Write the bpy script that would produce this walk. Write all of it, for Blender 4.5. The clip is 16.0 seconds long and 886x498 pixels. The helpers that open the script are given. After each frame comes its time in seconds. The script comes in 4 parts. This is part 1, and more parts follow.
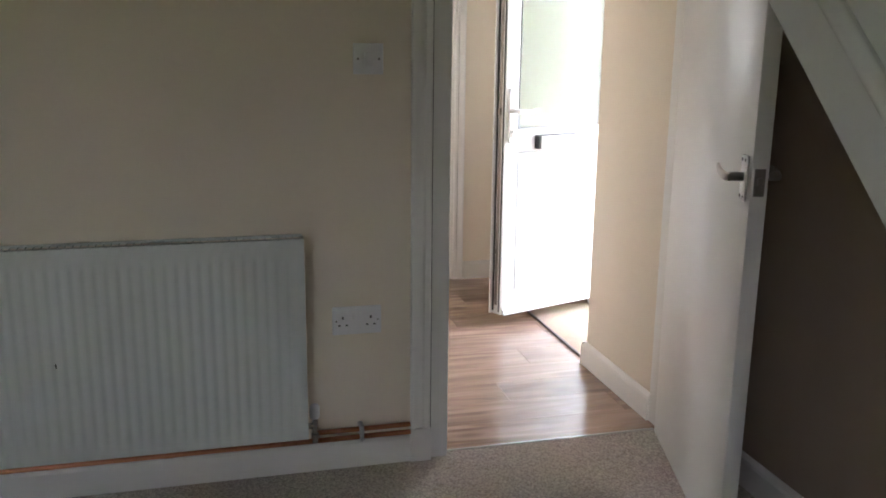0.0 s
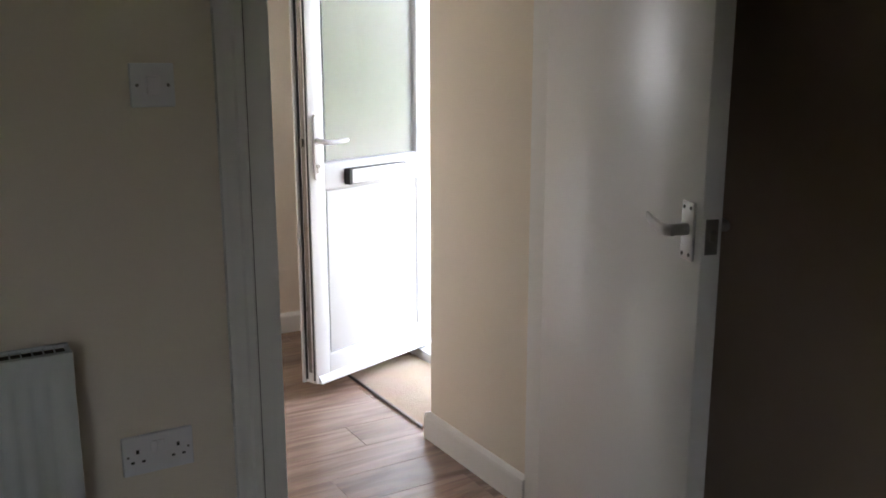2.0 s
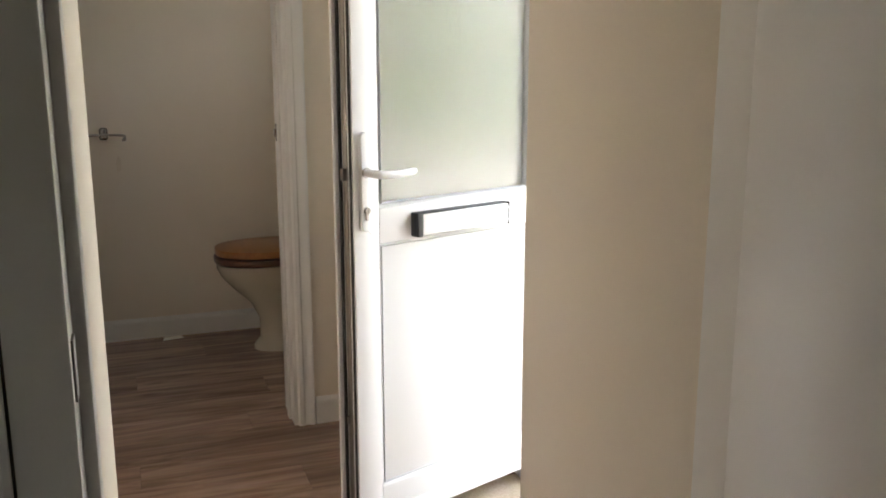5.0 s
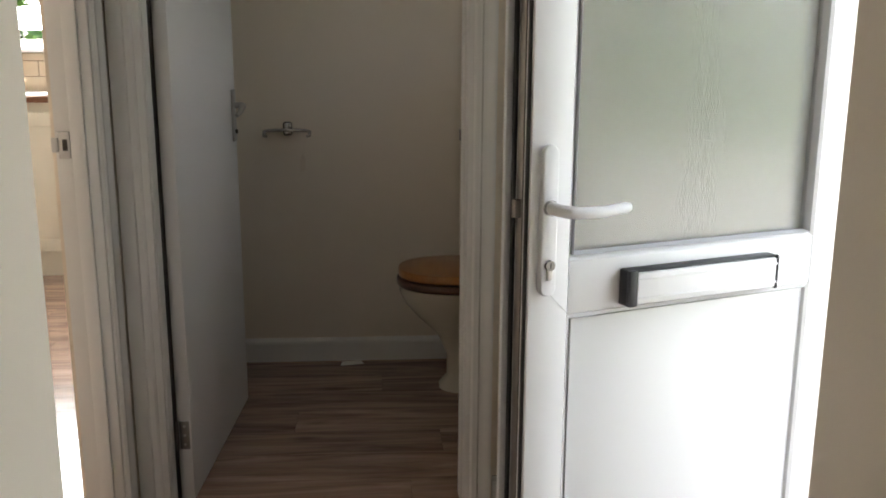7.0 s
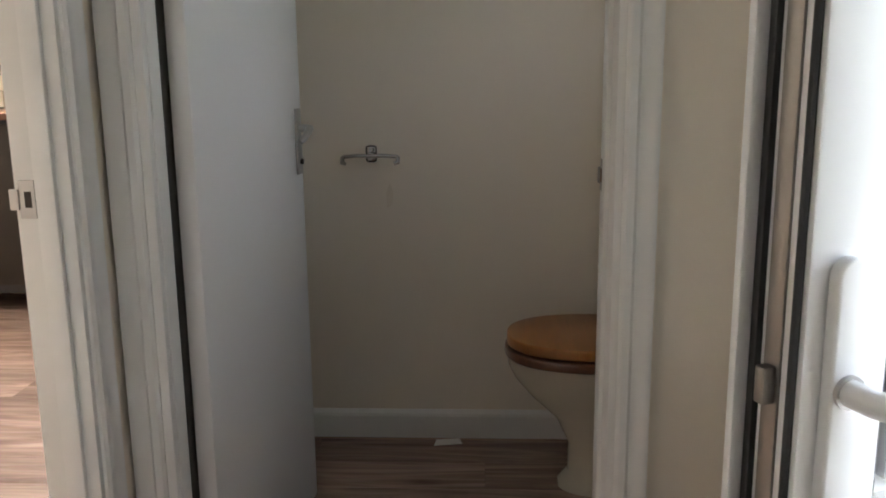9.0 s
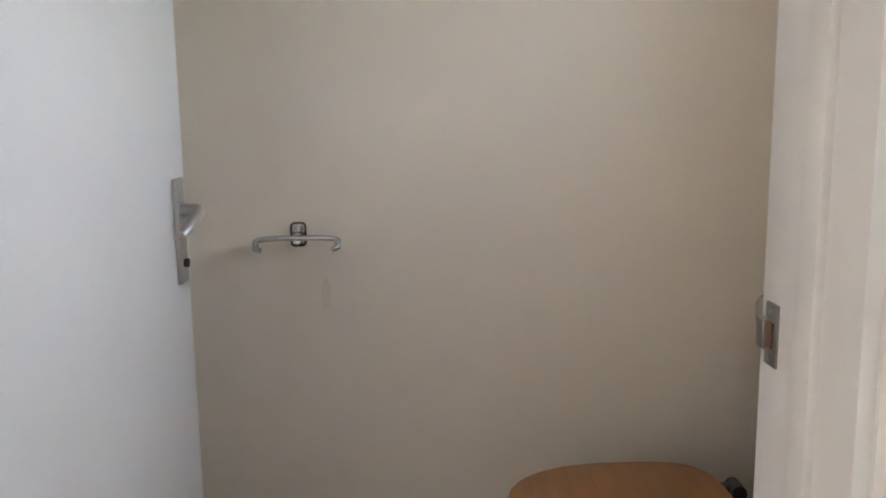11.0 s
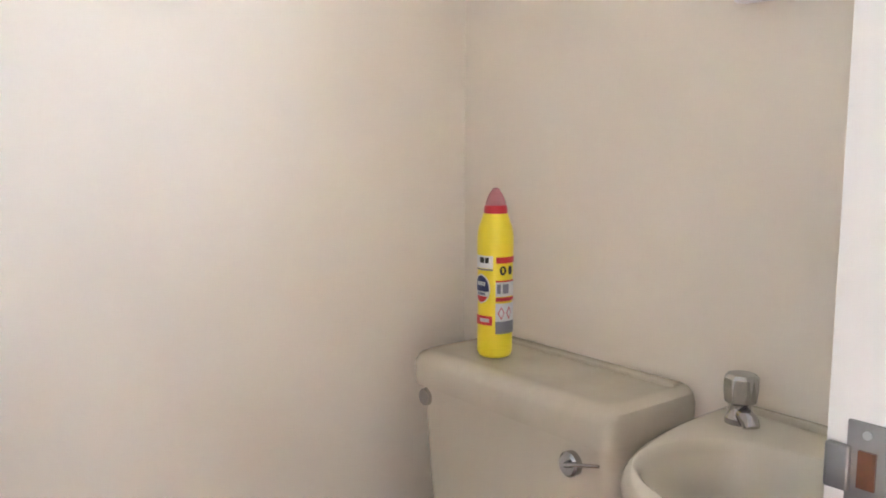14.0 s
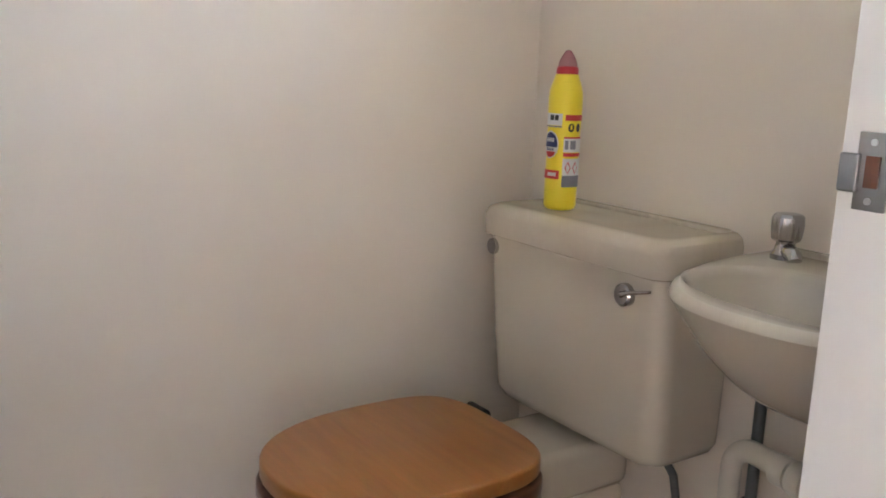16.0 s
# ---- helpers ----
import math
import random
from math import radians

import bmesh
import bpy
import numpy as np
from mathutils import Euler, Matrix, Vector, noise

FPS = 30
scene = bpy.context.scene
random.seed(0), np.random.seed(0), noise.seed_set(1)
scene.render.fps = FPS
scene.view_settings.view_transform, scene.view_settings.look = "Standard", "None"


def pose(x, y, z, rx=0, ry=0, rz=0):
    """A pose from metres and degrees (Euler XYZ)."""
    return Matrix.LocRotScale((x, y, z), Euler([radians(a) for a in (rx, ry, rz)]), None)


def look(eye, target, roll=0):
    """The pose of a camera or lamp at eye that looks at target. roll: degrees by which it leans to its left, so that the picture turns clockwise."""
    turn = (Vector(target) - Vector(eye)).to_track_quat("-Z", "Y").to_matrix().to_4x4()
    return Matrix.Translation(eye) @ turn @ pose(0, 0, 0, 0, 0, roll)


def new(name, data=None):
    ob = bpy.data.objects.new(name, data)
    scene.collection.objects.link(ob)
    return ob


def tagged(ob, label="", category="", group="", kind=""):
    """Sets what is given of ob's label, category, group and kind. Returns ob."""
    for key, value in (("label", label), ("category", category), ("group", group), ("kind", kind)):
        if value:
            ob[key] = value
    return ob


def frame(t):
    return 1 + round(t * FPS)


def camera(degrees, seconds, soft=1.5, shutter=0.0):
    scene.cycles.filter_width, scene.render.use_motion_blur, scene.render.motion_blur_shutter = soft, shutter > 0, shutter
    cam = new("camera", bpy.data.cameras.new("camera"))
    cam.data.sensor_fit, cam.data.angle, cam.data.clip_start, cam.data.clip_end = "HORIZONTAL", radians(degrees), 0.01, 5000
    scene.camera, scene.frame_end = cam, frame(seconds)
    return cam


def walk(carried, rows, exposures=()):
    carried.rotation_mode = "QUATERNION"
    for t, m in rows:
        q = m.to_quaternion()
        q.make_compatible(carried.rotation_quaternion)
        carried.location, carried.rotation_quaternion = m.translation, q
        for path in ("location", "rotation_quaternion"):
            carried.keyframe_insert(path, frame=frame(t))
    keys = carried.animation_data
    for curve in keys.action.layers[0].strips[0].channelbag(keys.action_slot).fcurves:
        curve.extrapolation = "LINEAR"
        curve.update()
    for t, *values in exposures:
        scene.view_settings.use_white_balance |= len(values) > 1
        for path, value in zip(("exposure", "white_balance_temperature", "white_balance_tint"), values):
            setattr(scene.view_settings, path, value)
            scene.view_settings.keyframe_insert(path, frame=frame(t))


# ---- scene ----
cam = camera(54.1, 16.0, soft=1.8)
PATH = [
    (0, (-0.620, -2.626, 1.356), (-0.131, -0.740, 0.902), 0.69),
    (0.5, (-0.589, -2.473, 1.333), (0.204, -0.693, 0.886), 1.29),
    (1, (-0.569, -2.314, 1.341), (0.409, -0.626, 0.902), 1.95),
    (1.5, (-0.593, -2.103, 1.350), (0.368, -0.400, 0.928), 0.62),
    (2, (-0.598, -1.903, 1.359), (0.401, -0.221, 0.944), -0.08),
    (2.5, (-0.474, -1.714, 1.349), (0.548, -0.048, 0.925), -0.20),
    (3, (-0.341, -1.535, 1.356), (0.687, 0.131, 0.947), 0.29),
    (3.2, (-0.298, -1.451, 1.356), (0.721, 0.221, 0.950), 0.30),
    (5.3, (0.196, -0.750, 1.320), (0.826, 1.107, 0.925), 0.01),
    (5.5, (0.224, -0.661, 1.317), (0.834, 1.205, 0.931), 0.04),
    (6, (0.298, -0.471, 1.313), (0.810, 1.424, 0.931), 0.17),
    (6.5, (0.408, -0.291, 1.315), (0.687, 1.652, 0.931), 0.91),
    (7, (0.441, -0.124, 1.303), (0.585, 1.826, 0.883), 0.29),
    (7.5, (0.443, 0.082, 1.308), (0.520, 2.035, 0.886), 0.51),
    (8, (0.468, 0.268, 1.309), (0.470, 2.221, 0.882), 0.71),
    (8.2, (0.487, 0.335, 1.314), (0.445, 2.288, 0.885), 0.84),
    (10.3, (0.358, 1.264, 1.31), (0.233, 3.226, 0.94), -1.2),
    (10.5, (0.354, 1.358, 1.33), (0.243, 3.318, 0.953), -1.1),
    (11, (0.324, 1.574, 1.332), (0.393, 3.544, 0.995), -0.7),
    (11.5, (0.268, 1.754, 1.358), (0.53, 3.703, 0.996), -0.4),
    (12, (0.271, 1.88, 1.345), (0.629, 3.818, 1.007), 0.3),
    (12.5, (0.228, 1.969, 1.34), (0.833, 3.847, 1.011), 0.4),
    (13, (0.125, 2.059, 1.355), (1.059, 3.791, 0.997), -1.4),
    (13.5, (0.107, 2.117, 1.334), (1.277, 3.7, 0.983), -1.0),
    (14, (0.116, 2.142, 1.323), (1.345, 3.695, 1.049), -0.0),
    (14.5, (0.059, 2.103, 1.258), (1.279, 3.662, 0.972), 0.3),
    (15, (-0.003, 2.074, 1.221), (1.248, 3.594, 0.872), 0.4),
    (15.5, (0.0, 2.04, 1.187), (1.206, 3.588, 0.802), 0.6),
    (16, (-0.002, 2.014, 1.168), (1.102, 3.631, 0.762), 2.0),
]
walk(cam, [(t, look(eye, target, roll)) for t, eye, target, roll in PATH],
     [(0, 4.75, 6200, 15), (1.0, 4.6, 6150, 15), (2.0, 4.05, 6100, 15), (2.6, 3.85, 6050, 14), (3.2, 3.85, 6050, 14), (5.3, 3.95, 6750, 12), (5.6, 3.8, 6700, 12),
      (6.0, 3.55, 6600, 11), (6.5, 3.52, 6600, 11), (7.0, 3.3, 6450, 10), (8.2, 3.3, 6350, 10), (10.3, 4.90, 5700, 12), (11.0, 4.95, 5850, 13), (11.5, 5.35, 5900, 13), (12.0, 5.80, 5800, 15),
      (12.5, 5.85, 5700, 15), (13.5, 5.98, 5650, 15), (14.2, 5.97, 5650, 15), (15.0, 5.55, 5650, 15), (15.5, 5.40, 5650, 15), (16.0, 5.60, 5650, 15)])

# ---- light ----
world = bpy.data.worlds.new("sky")
scene.world = world
world.use_nodes = True
wn = world.node_tree.nodes
sky = wn.new("ShaderNodeTexSky")
sky.sky_type = 'NISHITA'
sky.sun_disc = False
sky.sun_elevation = radians(48)
sky.sun_rotation = radians(286)
sky.air_density = 1.6
sky.dust_density = 4.0
cloud = wn.new("ShaderNodeHueSaturation")
cloud.inputs["Saturation"].default_value = 0.35
world.node_tree.links.new(sky.outputs[0], cloud.inputs["Color"])
world.node_tree.links.new(cloud.outputs[0], wn["Background"].inputs[0])
wn["Background"].inputs[1].default_value = 0.15

sun_data = bpy.data.lights.new("sun", 'SUN')
sun_data.energy = 3.0
sun_data.angle = radians(6)
sun_data.color = (1.0, 0.95, 0.88)
sun = new("sun", sun_data)
sun.matrix_world = look((-7, 2, 9), (0, 0, 0))


def window_light(name, eye, target, w, h, power, colour):
    d = bpy.data.lights.new(name, 'AREA')
    d.shape, d.size, d.size_y, d.energy, d.color = 'RECTANGLE', w, h, power, colour
    ob = new(name, d)
    ob.matrix_world = look(eye, target)
    return ob


window_light("kitchen_window_light", (-1.6, 5.92, 1.85), (-1.5, 3.0, 0.6), 1.1, 0.75, 10.0, (0.97, 0.97, 0.96))
window_light("toilet_window_light", (1.50, 2.70, 1.82), (0.0, 3.0, 1.02), 0.40, 0.46, 0.072, (1.0, 0.97, 1.0))


# ---- materials ----
def material(name):
    m = bpy.data.materials.new(name)
    m.use_nodes = True
    return m, m.node_tree.nodes, m.node_tree.links, m.node_tree.nodes["Principled BSDF"]


def ramp(nodes, stops):
    r = nodes.new("ShaderNodeValToRGB")
    while len(r.color_ramp.elements) < len(stops):
        r.color_ramp.elements.new(0.5)
    for e, (p, c) in zip(r.color_ramp.elements, stops):
        e.position, e.color = p, (*c, 1)
    return r


def mix_colour(nodes, links, fac, a, b, blend='MIX'):
    m = nodes.new("ShaderNodeMix")
    m.data_type, m.blend_type = 'RGBA', blend
    for sock, v in ((m.inputs[0], fac), (m.inputs[6], a), (m.inputs[7], b)):
        if hasattr(v, "is_linked"):
            links.new(v, sock)
        elif isinstance(v, tuple):
            sock.default_value = (*v, 1)
        else:
            sock.default_value = v
    return m.outputs[2]


def texcoord(nodes, links, scale=(1, 1, 1), source="Object"):
    t = nodes.new("ShaderNodeTexCoord")
    mp = nodes.new("ShaderNodeMapping")
    mp.inputs["Scale"].default_value = scale
    links.new(t.outputs[source], mp.inputs[0])
    return mp.outputs[0]


def noise_tex(nodes, links, vec, scale, detail=4, rough=0.55):
    n = nodes.new("ShaderNodeTexNoise")
    n.inputs["Scale"].default_value = scale
    n.inputs["Detail"].default_value = detail
    n.inputs["Roughness"].default_value = rough
    links.new(vec, n.inputs["Vector"])
    return n


def bump(nodes, links, bsdf, height, strength, distance):
    b = nodes.new("ShaderNodeBump")
    b.inputs["Strength"].default_value = strength
    b.inputs["Distance"].default_value = distance
    links.new(height, b.inputs["Height"])
    links.new(b.outputs[0], bsdf.inputs["Normal"])


def surface(name, colour, rough, vary=0.06, grain=60.0, stain=2.5, relief=0.15, depth=0.001, metal=0.0, coat=0.0, dirt=None):
    """A painted, glazed or metal surface with fine grain and broad uneven tone."""
    m, n, l, b = material(name)
    v = texcoord(n, l)
    fine, broad = noise_tex(n, l, v, grain), noise_tex(n, l, v, stain, 5)
    dark = tuple(c * (1 - vary * 2) for c in (dirt or colour)) if dirt is None else dirt
    r = ramp(n, [(0.38, (0, 0, 0)), (0.72, (1, 1, 1))])
    l.new(broad.outputs[0], r.inputs[0])
    sc = n.new("ShaderNodeMath")
    sc.operation = 'MULTIPLY'
    sc.inputs[1].default_value = 0.55 if dirt is None else vary * 4
    l.new(r.outputs[0], sc.inputs[0])
    c1 = mix_colour(n, l, sc.outputs[0], colour, dark)
    c2 = mix_colour(n, l, 0.04, c1, fine.outputs["Color"], 'SOFT_LIGHT')
    l.new(c2, b.inputs["Base Color"])
    rr = n.new("ShaderNodeMapRange")
    rr.inputs[3].default_value, rr.inputs[4].default_value = max(0.02, rough - 0.03), min(1, rough + 0.03)
    l.new(broad.outputs[0], rr.inputs[0])
    l.new(rr.outputs[0], b.inputs["Roughness"])
    b.inputs["Metallic"].default_value = metal
    b.inputs["Coat Weight"].default_value = coat
    if relief:
        bump(n, l, b, fine.outputs[0], relief, depth)
    return m


CREAM = surface("cream_wall_paint", (0.80, 0.715, 0.605), 0.62, 0.03, 140, 1.3, 0.25, 0.0012)
CEIL = surface("white_ceiling_paint", (0.80, 0.78, 0.74), 0.8, 0.03, 110, 1.5, 0.2)
GLOSS = surface("white_gloss_paint", (0.77, 0.755, 0.73), 0.34, 0.012, 45, 3.0, 0)
DOORWHITE = surface("white_door_paint", (0.78, 0.765, 0.75), 0.315, 0.012, 30, 2.0, 0)
UPVC = surface("white_upvc", (0.83, 0.83, 0.845), 0.34, 0.006, 80, 3.0, 0)
RAD = surface("radiator_enamel", (0.66, 0.69, 0.68), 0.38, 0.03, 60, 3.0, 0.05)
PLASTIC = surface("white_switch_plastic", (0.76, 0.75, 0.77), 0.35, 0.03, 120, 8.0, 0.04)
CHROME = surface("chrome", (0.46, 0.46, 0.47), 0.14, 0.06, 90, 20.0, 0.05, metal=1.0)
SATIN = surface("satin_aluminium", (0.50, 0.49, 0.48), 0.34, 0.06, 120, 20.0, 0.08, metal=1.0)
STEEL = surface("dull_steel", (0.27, 0.255, 0.24), 0.38, 0.10, 120, 25.0, 0.1, metal=1.0)
WORNSTEEL = surface("worn_bright_steel", (0.31, 0.295, 0.28), 0.33, 0.10, 120, 25.0, 0.1, metal=1.0)
COPPER = surface("copper_pipe", (0.50, 0.22, 0.12), 0.36, 0.12, 60, 8.0, 0.1, metal=1.0)
RUBBER = surface("black_gasket", (0.018, 0.018, 0.02), 0.5, 0.05, 80, 8.0, 0.1)
# Near-black: shade put into soffit and hinge gap; also joints, screws, oven, subfloor
SHADOWGAP = surface("shade_and_dark_fittings", (0.035, 0.027, 0.02), 0.7, 0.1, 80, 6.0, 0.1)
CERAMIC = surface("champagne_ceramic", (0.60, 0.54, 0.43), 0.10, 0.03, 25, 3.0, 0.02, coat=0.3)
LIDCERAMIC = surface("dusty_champagne_ceramic", (0.58, 0.52, 0.41), 0.22, 0.10, 60, 9.0, 0.04, dirt=(0.44, 0.38, 0.28))
PVC = surface("cream_waste_pipe", (0.66, 0.62, 0.52), 0.35, 0.06, 70, 8.0, 0.05)
GREYPIPE = surface("grey_painted_pipe", (0.10, 0.11, 0.11), 0.45, 0.08, 70, 8.0, 0.05)
YELLOW = surface("yellow_plastic", (0.86, 0.70, 0.02), 0.34, 0.02, 60, 6.0, 0.03)
REDCAP = surface("red_plastic", (0.45, 0.012, 0.02), 0.36, 0.04, 60, 8.0, 0.03)
LABELRED = surface("red_print", (0.55, 0.03, 0.03), 0.35, 0.02, 60, 8.0, 0)
LABELWHITE = surface("white_print", (0.72, 0.72, 0.70), 0.35, 0.02, 60, 8.0, 0)
LABELGREY = surface("grey_print", (0.22, 0.22, 0.26), 0.4, 0.05, 60, 8.0, 0)
LABELBLUE = surface("dark_blue_print", (0.02, 0.03, 0.12), 0.35, 0.05, 60, 8.0, 0)
INK = surface("black_print", (0.02, 0.02, 0.02), 0.4, 0.02, 60, 8.0, 0)
PAPER = surface("white_paper", (0.75, 0.72, 0.66), 0.8, 0.04, 90, 10.0, 0.1)
CABINET = surface("cream_cabinet_paint", (0.74, 0.71, 0.62), 0.45, 0.03, 60, 3.0, 0.06)
TILE = surface("beige_glazed_tile", (0.62, 0.53, 0.40), 0.18, 0.05, 40, 5.0, 0.05)
GROUT = surface("brown_grout", (0.16, 0.12, 0.09), 0.85, 0.05, 90, 8.0, 0.2)
# Dark brown that puts the shade between the radiator panels into colour
RADSHADE = surface("radiator_gap_shade", (0.10, 0.085, 0.07), 0.8, 0.1, 60, 6.0, 0.1)
SEAL = surface("grey_seal", (0.55, 0.55, 0.56), 0.5, 0.05, 60, 6.0, 0.05)
SCUFF = surface("brown_scuff", (0.745, 0.65, 0.535), 0.7, 0.05, 60, 20.0, 0.1)
# Even dark brown, darker than the cream on the other walls
UNDERSTAIR = surface("dark_brown_wall", (0.33, 0.255, 0.205), 0.6, 0.08, 50, 2.0, 0.15)
STAIRPAINT = surface("grey_white_stair_paint", (0.66, 0.67, 0.67), 0.42, 0.03, 40, 2.0, 0.08)
DRIVE = surface("pale_concrete", (0.34, 0.33, 0.31), 0.8, 0.10, 40, 2.0, 0.3)
SLAB = surface("concrete_paving", (0.30, 0.28, 0.25), 0.85, 0.10, 40, 2.0, 0.4)


def wood(name, pale, dark, rough, along="x", size=1.0, per_piece=False, coat=0.0, knots=False):
    m, n, l, b = material(name)
    s = (1.6, 15, 15) if along == "x" else (15, 1.6, 15)
    t = n.new("ShaderNodeTexCoord")
    mp = n.new("ShaderNodeMapping")
    mp.inputs["Scale"].default_value = tuple(c * size for c in s)
    src = t.outputs["Object"]
    if per_piece:
        info = n.new("ShaderNodeObjectInfo")
        mul = n.new("ShaderNodeMath")
        mul.operation = 'MULTIPLY'
        mul.inputs[1].default_value = 47.0
        l.new(info.outputs["Random"], mul.inputs[0])
        comb = n.new("ShaderNodeCombineXYZ")
        for i in range(3):
            l.new(mul.outputs[0], comb.inputs[i])
        add = n.new("ShaderNodeVectorMath")
        l.new(src, add.inputs[0])
        l.new(comb.outputs[0], add.inputs[1])
        src = add.outputs[0]
    l.new(src, mp.inputs[0])
    big = noise_tex(n, l, mp.outputs[0], 0.9, 5, 0.6)
    big.inputs["Distortion"].default_value = 1.3
    fine = noise_tex(n, l, mp.outputs[0], 7.0, 4, 0.6)
    r = ramp(n, [(0.30, dark), (0.50, tuple((p + d) / 2 for p, d in zip(pale, dark))), (0.68, pale)])
    l.new(big.outputs[0], r.inputs[0])
    c = mix_colour(n, l, 0.22, r.outputs[0], fine.outputs["Color"], 'SOFT_LIGHT')
    if knots:
        kv = n.new("ShaderNodeMapping")
        kv.inputs["Scale"].default_value = (2.6, 7.5, 1.0)
        l.new(src, kv.inputs[0])
        cell = n.new("ShaderNodeTexVoronoi")
        cell.inputs["Scale"].default_value = 0.8
        l.new(kv.outputs[0], cell.inputs["Vector"])
        dot = ramp(n, [(0.03, (1, 1, 1)), (0.16, (0, 0, 0))])
        l.new(cell.outputs["Distance"], dot.inputs[0])
        soft = n.new("ShaderNodeMath")
        soft.operation = 'MULTIPLY'
        l.new(dot.outputs[0], soft.inputs[0])
        l.new(fine.outputs[0], soft.inputs[1])
        c = mix_colour(n, l, soft.outputs[0], c, tuple(d * 0.4 for d in dark))
    if per_piece:
        mr = n.new("ShaderNodeMapRange")
        mr.inputs[3].default_value, mr.inputs[4].default_value = 0.80, 1.14
        l.new(info.outputs["Random"], mr.inputs[0])
        hsv = n.new("ShaderNodeHueSaturation")
        l.new(mr.outputs[0], hsv.inputs["Value"])
        l.new(c, hsv.inputs["Color"])
        c = hsv.outputs[0]
    l.new(c, b.inputs["Base Color"])
    b.inputs["Roughness"].default_value = rough
    b.inputs["Coat Weight"].default_value = coat
    b.inputs["Coat Roughness"].default_value = 0.2
    bump(n, l, b, fine.outputs[0], 0.12, 0.0008)
    return m


LAMINATE = wood("laminate_oak", (0.50, 0.345, 0.27), (0.215, 0.135, 0.10), 0.20, coat=0.25, per_piece=True, knots=True)
SEATWOOD = wood("varnished_oak", (0.40, 0.17, 0.043), (0.31, 0.120, 0.028), 0.33, along="y", size=1.1, coat=0.15)
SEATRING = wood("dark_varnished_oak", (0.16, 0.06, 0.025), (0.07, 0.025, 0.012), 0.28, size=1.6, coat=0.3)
WORKTOP = wood("brown_worktop", (0.20, 0.09, 0.05), (0.09, 0.04, 0.022), 0.2)


def carpet_material():
    m, n, l, b = material("speckled_carpet")
    v = texcoord(n, l)
    a, c = noise_tex(n, l, v, 150, 4, 0.75), noise_tex(n, l, v, 3.0, 4)
    r = ramp(n, [(0.34, (0.26, 0.215, 0.185)), (0.5, (0.50, 0.44, 0.39)), (0.66, (0.76, 0.69, 0.62))])
    l.new(a.outputs[0], r.inputs[0])
    col = mix_colour(n, l, 0.35, r.outputs[0], c.outputs["Color"], 'SOFT_LIGHT')
    l.new(col, b.inputs["Base Color"])
    b.inputs["Roughness"].default_value = 0.95
    bump(n, l, b, a.outputs[0], 0.6, 0.005)
    return m


def mat_material():
    m, n, l, b = material("coir_mat")
    v = texcoord(n, l)
    a, c = noise_tex(n, l, v, 330, 3, 0.7), noise_tex(n, l, v, 6.0, 4)
    r = ramp(n, [(0.36, (0.36, 0.26, 0.18)), (0.62, (0.60, 0.49, 0.38))])
    l.new(a.outputs[0], r.inputs[0])
    col = mix_colour(n, l, 0.3, r.outputs[0], c.outputs["Color"], 'SOFT_LIGHT')
    l.new(col, b.inputs["Base Color"])
    b.inputs["Roughness"].default_value = 0.95
    bump(n, l, b, a.outputs[0], 0.8, 0.004)
    return m


def leaf_material(name, a, b_):
    m, n, l, b = material(name)
    g = n.new("ShaderNodeNewGeometry")
    r = ramp(n, [(0.0, a), (1.0, b_)])
    l.new(g.outputs["Random Per Island"], r.inputs[0])
    l.new(r.outputs[0], b.inputs["Base Color"])
    b.inputs["Roughness"].default_value = 0.55
    return m


def obscured_glass():
    """Patterned glass: soft ripples of two sizes."""
    m, n, l, b = material("obscured_glass")
    v = texcoord(n, l, (1, 1, 0.55))
    a = noise_tex(n, l, v, 60, 2, 0.5)
    a.inputs["Distortion"].default_value = 1.5
    c = noise_tex(n, l, v, 16, 2, 0.5)
    add = n.new("ShaderNodeMath")
    l.new(a.outputs[0], add.inputs[0])
    l.new(c.outputs[0], add.inputs[1])
    b.inputs["Base Color"].default_value = (0.76, 0.775, 0.75, 1)
    b.inputs["Transmission Weight"].default_value = 0.78
    b.inputs["Roughness"].default_value = 0.15
    b.inputs["IOR"].default_value = 1.52
    bump(n, l, b, add.outputs[0], 0.20, 0.005)
    return m


def clear_glass():
    m, n, l, b = material("clear_glass")
    b.inputs["Base Color"].default_value = (0.95, 0.97, 0.96, 1)
    b.inputs["Transmission Weight"].default_value = 1.0
    b.inputs["Roughness"].default_value = 0.0
    b.inputs["IOR"].default_value = 1.02
    return m


def translucent_red():
    m, n, l, b = material("clear_red_plastic")
    b.inputs["Base Color"].default_value = (0.95, 0.50, 0.52, 1)
    b.inputs["Transmission Weight"].default_value = 0.6
    b.inputs["Roughness"].default_value = 0.25
    return m


CARPET, COIR, FROST, CLEAR, REDCLEAR = carpet_material(), mat_material(), obscured_glass(), clear_glass(), translucent_red()
LEAF = leaf_material("hedge_leaves", (0.035, 0.085, 0.015), (0.11, 0.20, 0.04))
GRASS = leaf_material("grass_blades", (0.06, 0.13, 0.02), (0.14, 0.23, 0.05))
SOIL = surface("lawn_soil", (0.09, 0.12, 0.035), 0.95, 0.15, 20, 0.6, 0.5, 0.02)


# ---- mesh tools ----
def link_mesh(name, bm, mat, parent=None, smooth=False):
    bmesh.ops.recalc_face_normals(bm, faces=bm.faces)
    me = bpy.data.meshes.new(name)
    bm.to_mesh(me)
    bm.free()
    me.materials.append(mat)
    if smooth:
        me.shade_smooth()
        me.set_sharp_from_angle(angle=radians(38))
    ob = new(name, me)
    if parent is not None:
        ob.parent = parent
    return ob


